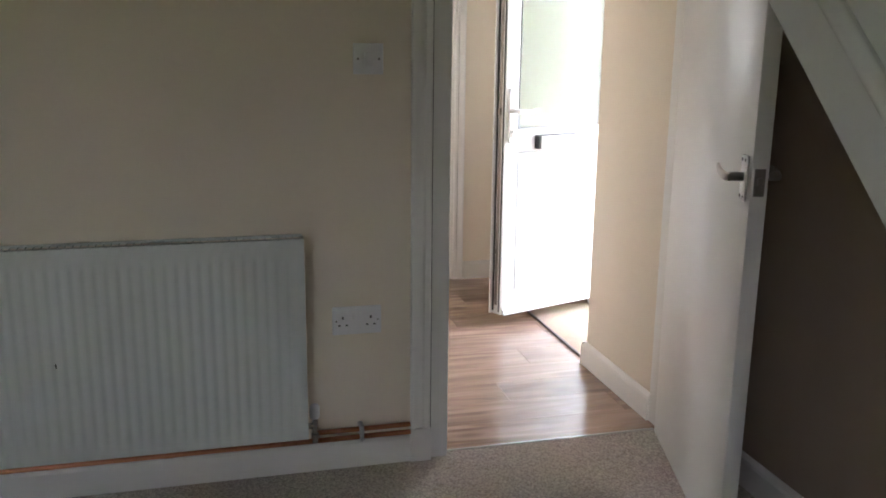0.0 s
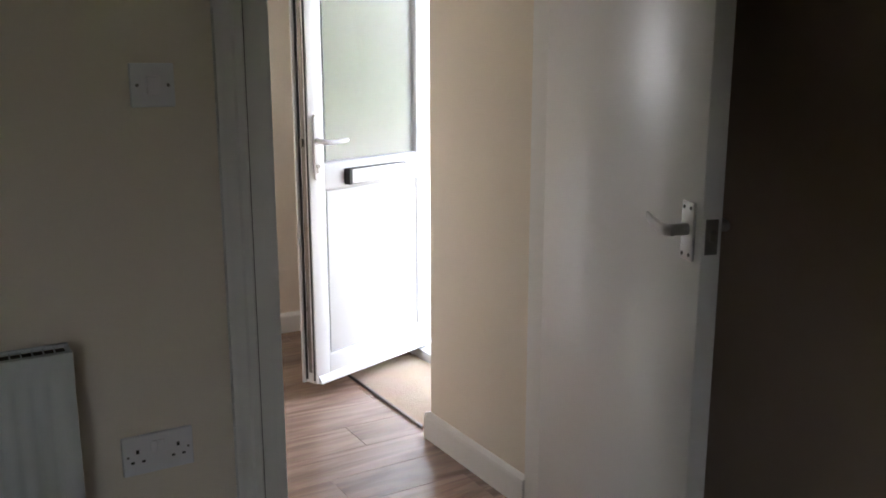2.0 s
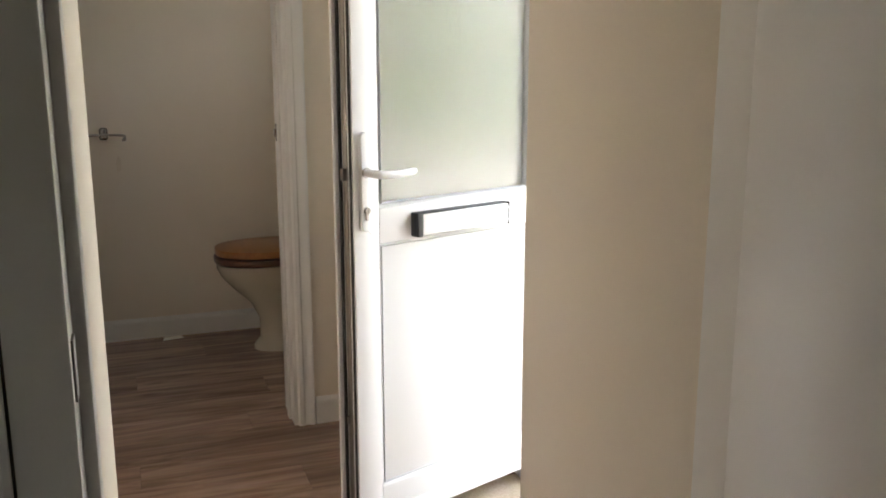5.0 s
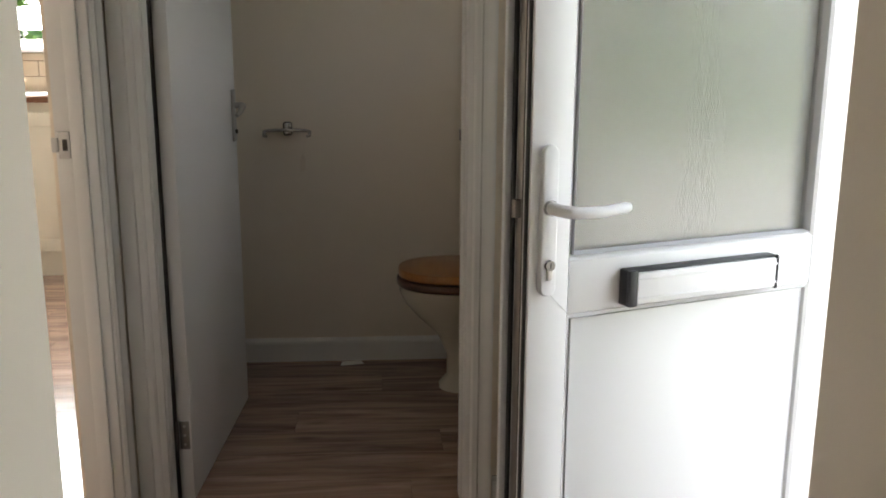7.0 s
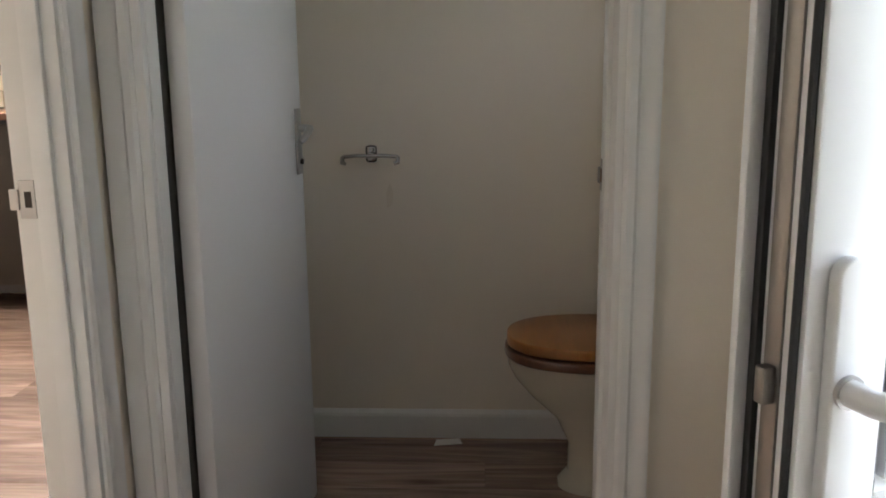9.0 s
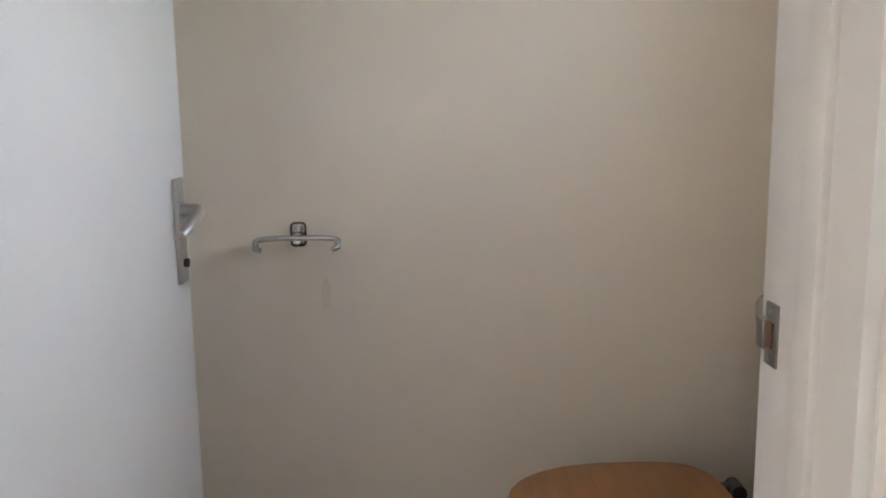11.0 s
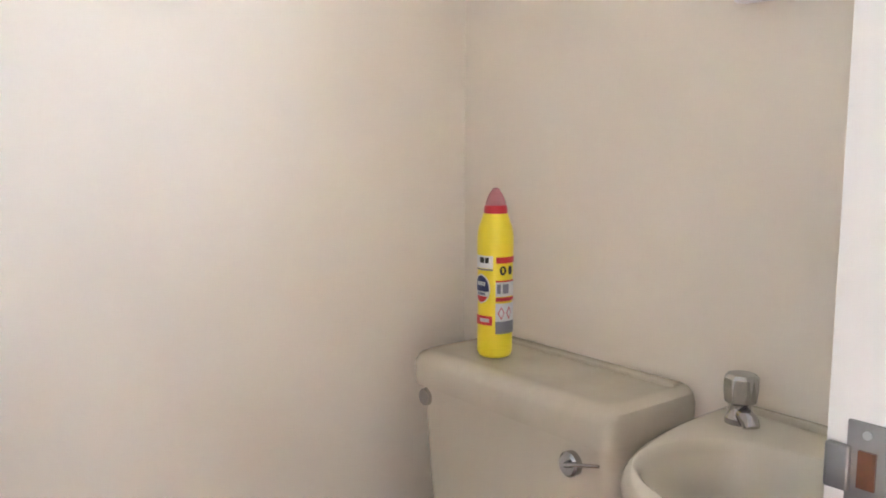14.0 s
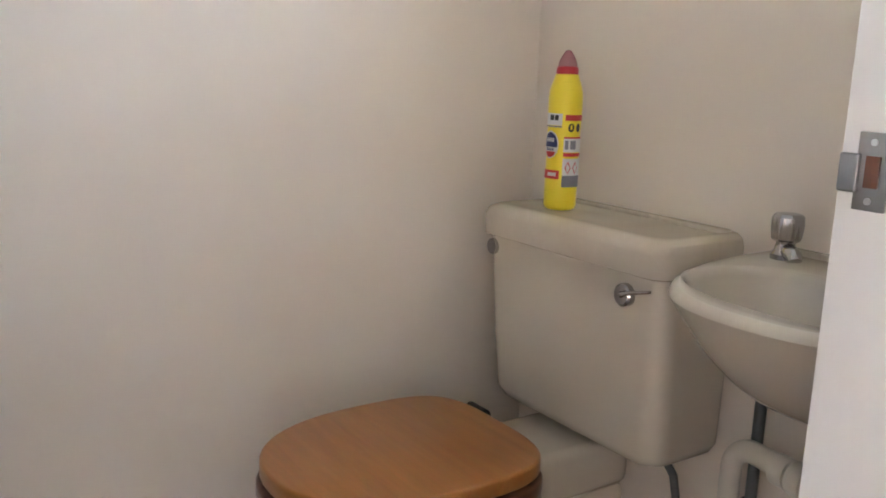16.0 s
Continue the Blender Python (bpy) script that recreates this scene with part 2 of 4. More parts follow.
def part(name, bm, mat, parent, label="", smooth=True):
    ob = link_mesh(name, bm, mat, parent, smooth)
    return tagged(ob, label) if label else ob


LIVING = Matrix.Translation((-0.3, 0, 0)) @ Matrix.Scale(1.06, 4) @ Matrix.Translation((0.3, 0, 0))


def thing(name, label, category, m=None, group="", kind=""):
    ob = new(name)
    ob.empty_display_size = 0.05
    if m is not None:
        ob.matrix_world = m
    return tagged(ob, label, category, group, kind)


def add_box(bm, x0, x1, y0, y1, z0, z1, bevel=0.0, seg=2):
    made = bmesh.ops.create_cube(bm, size=1.0)["verts"]
    for v in made:
        v.co = Vector(((x0 + x1) / 2 + v.co.x * (x1 - x0), (y0 + y1) / 2 + v.co.y * (y1 - y0), (z0 + z1) / 2 + v.co.z * (z1 - z0)))
    if bevel:
        edges = list({e for v in made for e in v.link_edges})
        bmesh.ops.bevel(bm, geom=edges, offset=bevel, segments=seg, affect='EDGES', profile=0.5)
    return bm


def box(x0, x1, y0, y1, z0, z1, bevel=0.0, seg=2):
    return add_box(bmesh.new(), x0, x1, y0, y1, z0, z1, bevel, seg)


def add_tube(bm, pts, r, n=12, cap=True):
    """A round bar swept along points; r is one radius or one for each point."""
    pts = [Vector(p) for p in pts]
    rs = r if isinstance(r, (list, tuple)) else [r] * len(pts)
    rings, up = [], None
    for i, p in enumerate(pts):
        d = (pts[min(i + 1, len(pts) - 1)] - pts[max(i - 1, 0)]).normalized()
        if up is None:
            up = Vector((0, 0, 1)) if abs(d.z) < 0.9 else Vector((1, 0, 0))
        side = d.cross(up).normalized()
        up = side.cross(d).normalized()
        rings.append([bm.verts.new(p + (side * math.cos(a) + up * math.sin(a)) * rs[i]) for a in (2 * math.pi * k / n for k in range(n))])
    for a, b in zip(rings, rings[1:]):
        for k in range(n):
            bm.faces.new((a[k], a[(k + 1) % n], b[(k + 1) % n], b[k]))
    if cap:
        bm.faces.new(rings[0]), bm.faces.new(rings[-1])
    return bm


def tube(pts, r, n=12):
    return add_tube(bmesh.new(), pts, r, n)


def arc(c, a, b, r, t0, t1, n=8):
    """Points of an arc round c in the plane of the unit vectors a and b, in degrees."""
    c, a, b = Vector(c), Vector(a), Vector(b)
    return [c + (a * math.cos(t) + b * math.sin(t)) * r for t in (radians(t0 + (t1 - t0) * i / n) for i in range(n + 1))]


def loft(rings, cap=True, closed=True):
    bm = bmesh.new()
    vr = [[bm.verts.new(p) for p in ring] for ring in rings]
    n = len(vr[0])
    for a, b in zip(vr, vr[1:]):
        for k in range(n if closed else n - 1):
            bm.faces.new((a[k], a[(k + 1) % n], b[(k + 1) % n], b[k]))
    if cap:
        bm.faces.new(vr[0]), bm.faces.new(vr[-1])
    return bm


def lathe(profile, n=32, sx=1.0, sy=1.0):
    return loft([[(r * sx * math.cos(2 * math.pi * k / n), r * sy * math.sin(2 * math.pi * k / n), z) for k in range(n)] for r, z in profile])


def slab(outline, z0, z1, bevel=0.0, seg=2):
    bm = bmesh.new()
    f = bm.faces.new([bm.verts.new((x, y, z0)) for x, y in outline])
    top = bmesh.ops.extrude_face_region(bm, geom=[f])["geom"]
    bmesh.ops.translate(bm, verts=[v for v in top if isinstance(v, bmesh.types.BMVert)], vec=(0, 0, z1 - z0))
    if bevel:
        bm.normal_update()
        rim = [e for e in bm.edges if abs(e.verts[0].co.z - e.verts[1].co.z) < 1e-6]
        bmesh.ops.bevel(bm, geom=rim, offset=bevel, segments=seg, affect='EDGES', profile=0.5)
    return bm


def strip(profile, p0, p1, out):
    """A moulding: a profile of (out from the wall, up) carried from p0 to p1."""
    p0, p1, o = Vector(p0), Vector(p1), Vector(out)
    return loft([[p + o * a + Vector((0, 0, b)) for a, b in profile] for p in (p0, p1)])


SKIRT = [(0, 0), (0.018, 0), (0.018, 0.082), (0.015, 0.092), (0.009, 0.098), (0.004, 0.104), (0, 0.104)]


def setting(name, bm, mat, label, category, smooth=False):
    return tagged(link_mesh(name, bm, mat, None, smooth), label, category, kind="structure")


H = 2.45
# ---- floors and walls ----
setting("carpet_floor", box(-3.2, 0.96, -4.0, 0.03, -0.06, 0.004), CARPET, "grey brown speckled short pile carpet of the living room", "carpet")
setting("wall_living_north", box(-3.2, 0.018, 0.0, 0.106, -0.06, H), CREAM, "cream painted wall with radiator and sockets", "wall")
setting("wall_living_north_end", box(0.935, 1.0, 0.0, 0.106, -0.06, H), CREAM, "cream painted wall beside the living room door", "wall")
setting("wall_living_north_header", box(0.018, 0.935, 0.0, 0.106, 2.162, H), CREAM, "cream painted wall above the living room door", "wall")
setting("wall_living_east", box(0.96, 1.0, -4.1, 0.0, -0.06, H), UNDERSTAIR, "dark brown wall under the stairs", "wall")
setting("wall_living_west", box(-3.3, -3.2, -4.1, 0.1, -0.06, H), CREAM, "cream painted living room wall", "wall")
# Unseen wall; its opening is added and sized to light the room
bm = box(-3.2, -2.2, -4.1, -4.0, -0.06, H)
add_box(bm, -1.5, 0.96, -4.1, -4.0, -0.06, H)
add_box(bm, -2.2, -1.5, -4.1, -4.0, -0.06, 1.0)
add_box(bm, -2.2, -1.5, -4.1, -4.0, 1.9, H)
setting("wall_living_south", bm, CREAM, "unseen cream painted wall with an opening added for light", "wall")
setting("wall_hall_west_near", box(-0.02, 0.086, 0.106, 0.796, -0.06, H, 0.004), CREAM, "cream painted hall wall ending in a corner", "wall", True)
setting("wall_hall_return", box(-0.36, -0.02, 0.695, 0.796, -0.06, H), CREAM, "cream painted return wall of the hall", "wall")
bm = box(-0.36, -0.26, 0.796, 1.23, -0.06, H)
add_box(bm, -0.36, -0.26, 2.14, 2.24, -0.06, H)
add_box(bm, -0.36, -0.26, 1.23, 2.14, 2.1, H)
setting("wall_hall_west", bm, CREAM, "cream painted hall wall with the kitchen doorway", "wall")
setting("wall_hall_east", box(0.902, 1.33, 0.106, 0.715, -0.06, H, 0.006), CREAM, "cream painted hall wall beside the front door", "wall", True)
bm = box(-0.42, -0.2, 2.24, 2.40, -0.06, H)
add_box(bm, 0.715, 1.33, 2.24, 2.40, -0.06, H)
add_box(bm, -0.2, 0.715, 2.24, 2.40, 2.1, H)
setting("wall_hall_north", bm, CREAM, "cream painted wall with the toilet doorway", "wall")
bm = box(1.33, 1.58, 0.0, 0.81, -0.3, 2.7)
add_box(bm, 1.33, 1.58, 1.61, 2.47, -0.3, 2.7)
add_box(bm, 1.33, 1.58, 2.93, 3.72, -0.3, 2.7)
add_box(bm, 1.33, 1.58, 2.47, 2.93, -0.3, 1.535)
add_box(bm, 1.33, 1.58, 2.47, 2.93, 2.10, 2.7)
add_box(bm, 1.33, 1.58, 0.81, 1.61, 2.16, 2.7)
setting("wall_front", bm, CREAM, "outer wall of the house around the front door", "wall")
setting("wall_toilet_north", box(-0.42, 1.33, 3.60, 3.70, -0.06, H), CREAM, "cream painted back wall of the toilet", "wall")
setting("wall_toilet_west", box(-0.42, -0.32, 2.40, 3.60, -0.06, H), CREAM, "cream painted side wall of the toilet", "wall")
setting("wall_kitchen_east", box(-0.42, -0.32, 3.70, 5.85, -0.06, H), CREAM, "cream painted kitchen wall", "wall")
setting("wall_kitchen_south", box(-3.3, -0.36, 0.106, 0.795, -0.06, H), CREAM, "cream painted kitchen wall", "wall")
setting("wall_kitchen_west", box(-3.4, -3.3, 0.1, 6.0, -0.06, H), CREAM, "cream painted kitchen wall", "wall")
bm = box(-3.3, -2.2, 5.85, 6.05, -0.06, H)
add_box(bm, -1.0, -0.32, 5.85, 6.05, -0.06, H)
add_box(bm, -2.2, -1.0, 5.85, 6.05, -0.06, 1.36)
add_box(bm, -2.2, -1.0, 5.85, 6.05, 2.2, H)
setting("wall_kitchen_north", bm, CREAM, "cream painted kitchen wall with the window", "wall")
setting("ceiling", box(-3.4, 1.33, -4.1, 6.05, H, H + 0.12), CEIL, "white painted ceiling", "ceiling")
setting("roof_slab", box(-3.6, 1.75, -4.3, 6.2, H + 0.3, H + 0.4), SLAB, "flat roof over the rooms", "roof")

# skirting boards
setting("baseboard", strip([(a, b) for a, b in SKIRT], (-3.2, 0, 0.004), (-0.045, 0, 0.004), (0, -1, 0)), GLOSS, "white gloss skirting board under the radiator", "skirting")
setting("baseboard_hall_east", strip(SKIRT, (0.902, 0.112, 0), (0.902, 0.715, 0), (-1, 0, 0)), GLOSS, "white gloss skirting board", "skirting")
setting("baseboard_hall_end", strip(SKIRT, (0.884, 0.715, 0), (1.33, 0.715, 0), (0, 1, 0)), GLOSS, "white gloss skirting board", "skirting")
setting("baseboard_hall_west", strip(SKIRT, (0.086, 0.112, 0), (0.086, 0.796, 0), (1, 0, 0)), GLOSS, "white gloss skirting board", "skirting")
setting("baseboard_hall_north", strip(SKIRT, (0.764, 2.24, 0), (1.33, 2.24, 0), (0, -1, 0)), GLOSS, "white gloss skirting board", "skirting")
setting("baseboard_toilet", strip(SKIRT, (-0.32, 3.60, 0), (1.33, 3.60, 0), (0, -1, 0)), GLOSS, "white gloss skirting board", "skirting")
setting("baseboard_toilet_east", strip(SKIRT, (1.33, 2.40, 0), (1.33, 3.58, 0), (-1, 0, 0)), GLOSS, "white gloss skirting board", "skirting")
setting("baseboard_living_east", strip(SKIRT, (0.96, -4.0, 0.004), (0.96, -0.02, 0.004), (-1, 0, 0)), GLOSS, "white gloss skirting board", "skirting")


# ---- door frames ----
ARCH = [(0, 0), (0.010, 0), (0.016, 0.006), (0.016, 0.020), (0.011, 0.026), (0.011, 0.040), (0.018, 0.050), (0.018, 0.062), (0.0, 0.062)]


def upright_moulding(x, y, z0, z1, out, side):
    """An architrave leg: the profile runs out of the wall along out and sideways along side."""
    o, s = Vector((*out, 0)), Vector((*side, 0))
    return loft([[Vector((x, y, z)) + o * a + s * b for a, b in ARCH] for z in (z0, z1)])


def cross_moulding(p0, p1, z, out):
    o = Vector((*out, 0))
    return loft([[Vector((*p, z)) + o * a + Vector((0, 0, b)) for a, b in ARCH] for p in (p0, p1)])


frame_living = thing("door_frame_living", "white gloss door frame with architrave to the living room", "door frame", LIVING, kind="structure")
part("post", box(0.0, 0.06, -0.006, 0.106, 0, 2.04, 0.003), GLOSS, frame_living)
part("post", box(0.824, 0.865, -0.003, 0.106, 0, 2.04, 0.003), GLOSS, frame_living)
part("head", box(0.06, 0.824, -0.006, 0.106, 1.985, 2.04, 0.003), GLOSS, frame_living)
part("stop", box(0.06, 0.073, 0.045, 0.09, 0, 1.985, 0.002), GLOSS, frame_living)
part("architrave", upright_moulding(0.002, -0.002, 0.03, 2.04, (0, -1), (-1, 0)), GLOSS, frame_living)
part("joint", box(0.0024, 0.0052, -0.0072, -0.0055, 0.0, 2.03), SHADOWGAP, frame_living, "dark open joint beside the architrave", smooth=False)
part("plinth_block", box(-0.062, 0.004, -0.024, -0.002, 0.0, 0.112, 0.003), GLOSS, frame_living, "chipped white plinth block")
part("architrave", cross_moulding((-0.06, -0.002), (0.9, -0.002), 2.042, (0, -1)), GLOSS, frame_living)
part("strike_plate", box(0.0595, 0.0625, 0.005, 0.03, 0.95, 1.01, 0.001), STEEL, frame_living, "dark steel strike plate")

frame_kitchen = thing("door_frame_kitchen", "white gloss door frame with moulded architrave to the kitchen", "door frame", kind="structure")
part("post", box(-0.354, -0.254, 2.08, 2.14, 0, 2.10, 0.002), GLOSS, frame_kitchen)
part("post", box(-0.354, -0.254, 1.23, 1.29, 0, 2.10, 0.002), GLOSS, frame_kitchen)
part("head", box(-0.354, -0.254, 1.29, 2.08, 2.04, 2.10, 0.002), GLOSS, frame_kitchen)
part("stop", box(-0.312, -0.278, 2.067, 2.08, 0, 2.04, 0.002), GLOSS, frame_kitchen)
part("architrave", upright_moulding(-0.258, 2.094, 0, 2.10, (1, 0), (0, 1)), GLOSS, frame_kitchen)
part("architrave", upright_moulding(-0.258, 1.276, 0, 2.10, (1, 0), (0, -1)), GLOSS, frame_kitchen)
strike = part("strike_plate", box(-0.346, -0.318, 2.0775, 2.082, 1.067, 1.133, 0.001), SATIN, frame_kitchen, "bright steel strike plate")
part("latch_hole", box(-0.336, -0.324, 2.0765, 2.079, 1.086, 1.114), SHADOWGAP, strike)
part("lip", box(-0.362, -0.346, 2.074, 2.080, 1.082, 1.118, 0.002), SATIN, strike)

frame_toilet = thing("door_frame_toilet", "white gloss door frame with moulded architrave to the toilet", "door frame", kind="structure")
part("post", box(-0.23, -0.172, 2.232, 2.425, 0, 2.10, 0.002), GLOSS, frame_toilet)
part("post", box(0.681, 0.72, 2.232, 2.430, 0, 2.10, 0.003), GLOSS, frame_toilet)
part("head", box(-0.172, 0.685, 2.232, 2.425, 2.04, 2.10, 0.002), GLOSS, frame_toilet)
part("stop", box(0.672, 0.690, 2.30, 2.338, 0, 2.04, 0.003), GLOSS, frame_toilet)
part("stop_bead", box(0.678, 0.682, 2.338, 2.352, 0, 2.04, 0.002), GLOSS, frame_toilet)
part("stop", box(-0.172, -0.168, 2.25, 2.30, 0, 2.04, 0.001), GLOSS, frame_toilet)
part("architrave", upright_moulding(0.696, 2.236, 0, 2.10, (0, -1), (1, 0)), GLOSS, frame_toilet)
part("architrave", upright_moulding(-0.19, 2.236, 0, 2.10, (0, -1), (-1, 0)), GLOSS, frame_toilet)
part("architrave", cross_moulding((-0.25, 2.236), (0.74, 2.236), 2.102, (0, -1)), GLOSS, frame_toilet)
strike = part("strike_plate", box(0.6785, 0.6825, 2.386, 2.414, 1.066, 1.130, 0.001), WORNSTEEL, frame_toilet, "worn steel strike plate")
part("lip", box(0.6748, 0.6815, 2.410, 2.4275, 1.080, 1.112, 0.002, 3), WORNSTEEL, strike)
part("latch_hole", box(0.6765, 0.679, 2.393, 2.405, 1.085, 1.111), SEATRING, strike)
for z in (1.074, 1.122):
    part("screw", tube([(0.677, 2.400, z), (0.680, 2.400, z)], 0.003, 10), SATIN, strike)

setting("threshold_strip", box(0.082, 0.872, 0.022, 0.036, 0.0, 0.007, 0.003), SATIN, "thin metal threshold strip between carpet and laminate", "threshold")


# ---- doors ----
leaf_living = thing("door_leaf", "white painted flush interior door standing open", "door", LIVING @ pose(0.832, -0.010, 0.008, 0, 0, 180 + 73.9))
leaf_living.name = "living_room_door"
LW = 0.765
part("leaf", box(0, LW, -0.040, 0, 0, 1.972, 0.0025), DOORWHITE, leaf_living)
plate = part("handle_plate", box(LW - 0.060, LW - 0.019, -0.047, -0.0402, 0.926, 1.034, 0.003), SATIN, leaf_living, "satin aluminium handle plate with four screws")
for dx in (-0.051, -0.028):
    for z in (0.937, 1.023):
        part("screw", tube([(LW + dx, -0.0465, z), (LW + dx, -0.0482, z)], 0.0036, 10), SHADOWGAP, plate)


def lever_blade(pts, sizes):
    """A flat lever: rounded oblong sections (thick, high) carried along points."""
    rings = []
    for i, (p, (thick, high)) in enumerate(zip(pts, sizes)):
        before, after = pts[max(i - 1, 0)], pts[min(i + 1, len(pts) - 1)]
        side = Vector((before[1] - after[1], after[0] - before[0], 0)).normalized()
        ring = []
        for k in range(20):
            c, q = math.cos(math.pi * k / 10), math.sin(math.pi * k / 10)
            ring.append(Vector(p) + side * (thick / 2 * math.copysign(abs(c) ** 0.6, c)) + Vector((0, 0, high / 2 * math.copysign(abs(q) ** 0.6, q))))
        rings.append(ring)
    return loft(rings)


part("spindle_neck", tube([(LW - 0.0395, -0.046, 0.983), (LW - 0.0395, -0.082, 0.983)], [0.0115, 0.0105], 18), SATIN, leaf_living)
part("lever", lever_blade([(LW - 0.030, -0.080, 0.982), (LW - 0.040, -0.084, 0.982), (LW - 0.060, -0.087, 0.984), (LW - 0.090, -0.088, 0.990), (LW - 0.117, -0.085, 0.998)], [(0.010, 0.018), (0.014, 0.021), (0.012, 0.021), (0.010, 0.019), (0.007, 0.015)]), SATIN, leaf_living, "flat curved satin lever")
part("latch_plate", box(LW - 0.001, LW + 0.0015, -0.033, -0.008, 0.942, 1.006, 0.0008), STEEL, leaf_living, "dark steel latch plate")
part("latch_bolt", box(LW, LW + 0.010, -0.026, -0.014, 0.966, 0.986, 0.003), STEEL, leaf_living)
part("handle_plate", box(LW - 0.075, LW - 0.034, 0.0002, 0.008, 0.905, 1.012, 0.003), SATIN, leaf_living)
part("lever", tube([(LW - 0.0545, 0.006, 0.983), (LW - 0.0545, 0.04, 0.983), (LW - 0.08, 0.044, 0.985), (LW - 0.12, 0.042, 0.995)], [0.011, 0.011, 0.0105, 0.007], 14), SATIN, leaf_living)
for z in (0.2, 1.0, 1.75):
    part("hinge", tube([(-0.004, 0.004, z), (-0.004, 0.004, z + 0.09)], 0.006, 10), STEEL, leaf_living)

TA = math.degrees(math.atan2(3.13 - 2.33, -0.085 + 0.125))
leaf_toilet = thing("toilet_door", "white painted flush toilet door standing open inwards", "door", pose(-0.125, 2.332, 0.006, 0, 0, TA))
TW = 0.815
part("leaf", box(0, TW, 0.0, 0.041, 0, 2.03, 0.003), DOORWHITE, leaf_toilet)
plate = part("handle_plate", box(TW - 0.075, TW - 0.032, -0.009, -0.0002, 1.014, 1.199, 0.003), SATIN, leaf_toilet, "satin metal handle plate with lock")
part("thumb_turn", tube([(TW - 0.0535, -0.009, 1.050), (TW - 0.0535, -0.016, 1.050)], 0.008, 12), SHADOWGAP, plate)
part("lever", tube([(TW - 0.0535, -0.008, 1.143), (TW - 0.0535, -0.032, 1.143), (TW - 0.060, -0.039, 1.142), (TW - 0.085, -0.041, 1.134), (TW - 0.112, -0.036, 1.118), (TW - 0.126, -0.030, 1.110)], [0.0115, 0.0115, 0.012, 0.0105, 0.009, 0.007], 14), SATIN, leaf_toilet, "curved satin lever")
for z in (0.165, 1.70):
    hinge = part("hinge", box(-0.0015, 0.0004, 0.006, 0.034, z, z + 0.088, 0.0005), STEEL, leaf_toilet, "dark steel butt hinge")
    for dz in (0.015, 0.044, 0.073):
        part("screw", tube([(-0.001, 0.02, z + dz), (-0.003, 0.02, z + dz)], 0.004, 8), SATIN, hinge)
    part("knuckle", tube([(-0.004, 0.042, z), (-0.004, 0.042, z + 0.088)], 0.006, 10), STEEL, hinge)
# Near-black strip on the post stands for shade in the hinge gap
setting("hinge_gap_shade", box(-0.1717, -0.1687, 2.305, 2.42, 0.0, 1.99), SHADOWGAP, "near-black strip for the shade between the toilet door and its post", "door frame")

# front door: outer face along local x, out along -y
FD = pose(0.692, 1.298, 0.0, 0, 0, 20.3) @ Matrix.Scale(1.06, 4)
SW, SH0, SH1, SD = 0.70, 0.055, 2.0, 0.065
front = thing("front_door", "white uPVC front door with obscured glass and letterbox, standing open", "door", FD)
GL0, GL1, GZ = 0.077, 0.620, 0.912
bm = box(0, GL0, 0, SD, SH0, SH1, 0.004)
part("stile", bm, UPVC, front)
part("stile", box(GL1, SW, 0, SD, SH0, SH1, 0.004), UPVC, front)
part("bottom_rail", box(GL0, GL1, 0.0008, SD, SH0, 0.158, 0.004), UPVC, front)
part("rain_deflector", strip([(0, 0), (0.020, 0), (0.020, 0.008), (0.006, 0.026), (0, 0.030)], (0.012, 0.0006, SH0 + 0.002), (SW - 0.012, 0.0006, SH0 + 0.002), (0, -1, 0)), UPVC, front, "sloping white rain deflector", smooth=False)
part("mid_rail", box(GL0, GL1, 0.0008, SD, 0.820, GZ, 0.004), UPVC, front)
part("top_rail", box(GL0, GL1, 0.0008, SD, 1.91, SH1, 0.004), UPVC, front)
part("panel", box(GL0 + 0.006, GL1 - 0.006, 0.0085, 0.05, 0.158, 0.820, 0.002), UPVC, front, "flat white infill panel")


def bead(x0, x1, z0, z1, w=0.012, d=0.015):
    bm = bmesh.new()
    pts = [(x0, z0), (x1, z0), (x1, z1), (x0, z1)]
    ins = [(x0 + w, z0 + w), (x1 - w, z0 + w), (x1 - w, z1 - w), (x0 + w, z1 - w)]
    a = [bm.verts.new((x, 0.001, z)) for x, z in pts]
    b = [bm.verts.new((x, d, z)) for x, z in ins]
    c = [bm.verts.new((x, 0.03, z)) for x, z in pts]
    for i in range(4):
        j = (i + 1) % 4
        bm.faces.new((a[i], a[j], b[j], b[i]))
        bm.faces.new((b[i], b[j], c[j], c[i]))
        bm.faces.new((c[i], c[j], a[j], a[i]))
    return bm


part("glazing_bead", bead(GL0, GL1, GZ, 1.91), UPVC, front, smooth=False)
part("panel_bead", bead(GL0, GL1, 0.158, 0.820, 0.010, 0.008), UPVC, front, smooth=False)
part("panel_gasket", bead(GL0 + 0.008, GL1 - 0.008, 0.166, 0.812, 0.0018, 0.0078), SEAL, front, "thin grey panel gasket", smooth=False)
for xa, xb, za, zb in ((0.040, GL0, 0.860, 0.822), (GL1, GL1 + 0.037, 0.822, 0.860)):
    part("weld_line", tube([(xa, -0.0001, za), (xb, -0.0001, zb)], 0.0005, 6), SEAL, front)
part("glazing_gasket", bead(GL0 + 0.009, GL1 - 0.009, GZ + 0.009, 1.901, 0.0035), SEAL, front, smooth=False)
pane = part("glass_pane", box(GL0 + 0.008, GL1 - 0.008, 0.024, 0.030, GZ + 0.008, 1.902), FROST, front, "rippled obscured glass pane", smooth=False)
pane.visible_shadow = False
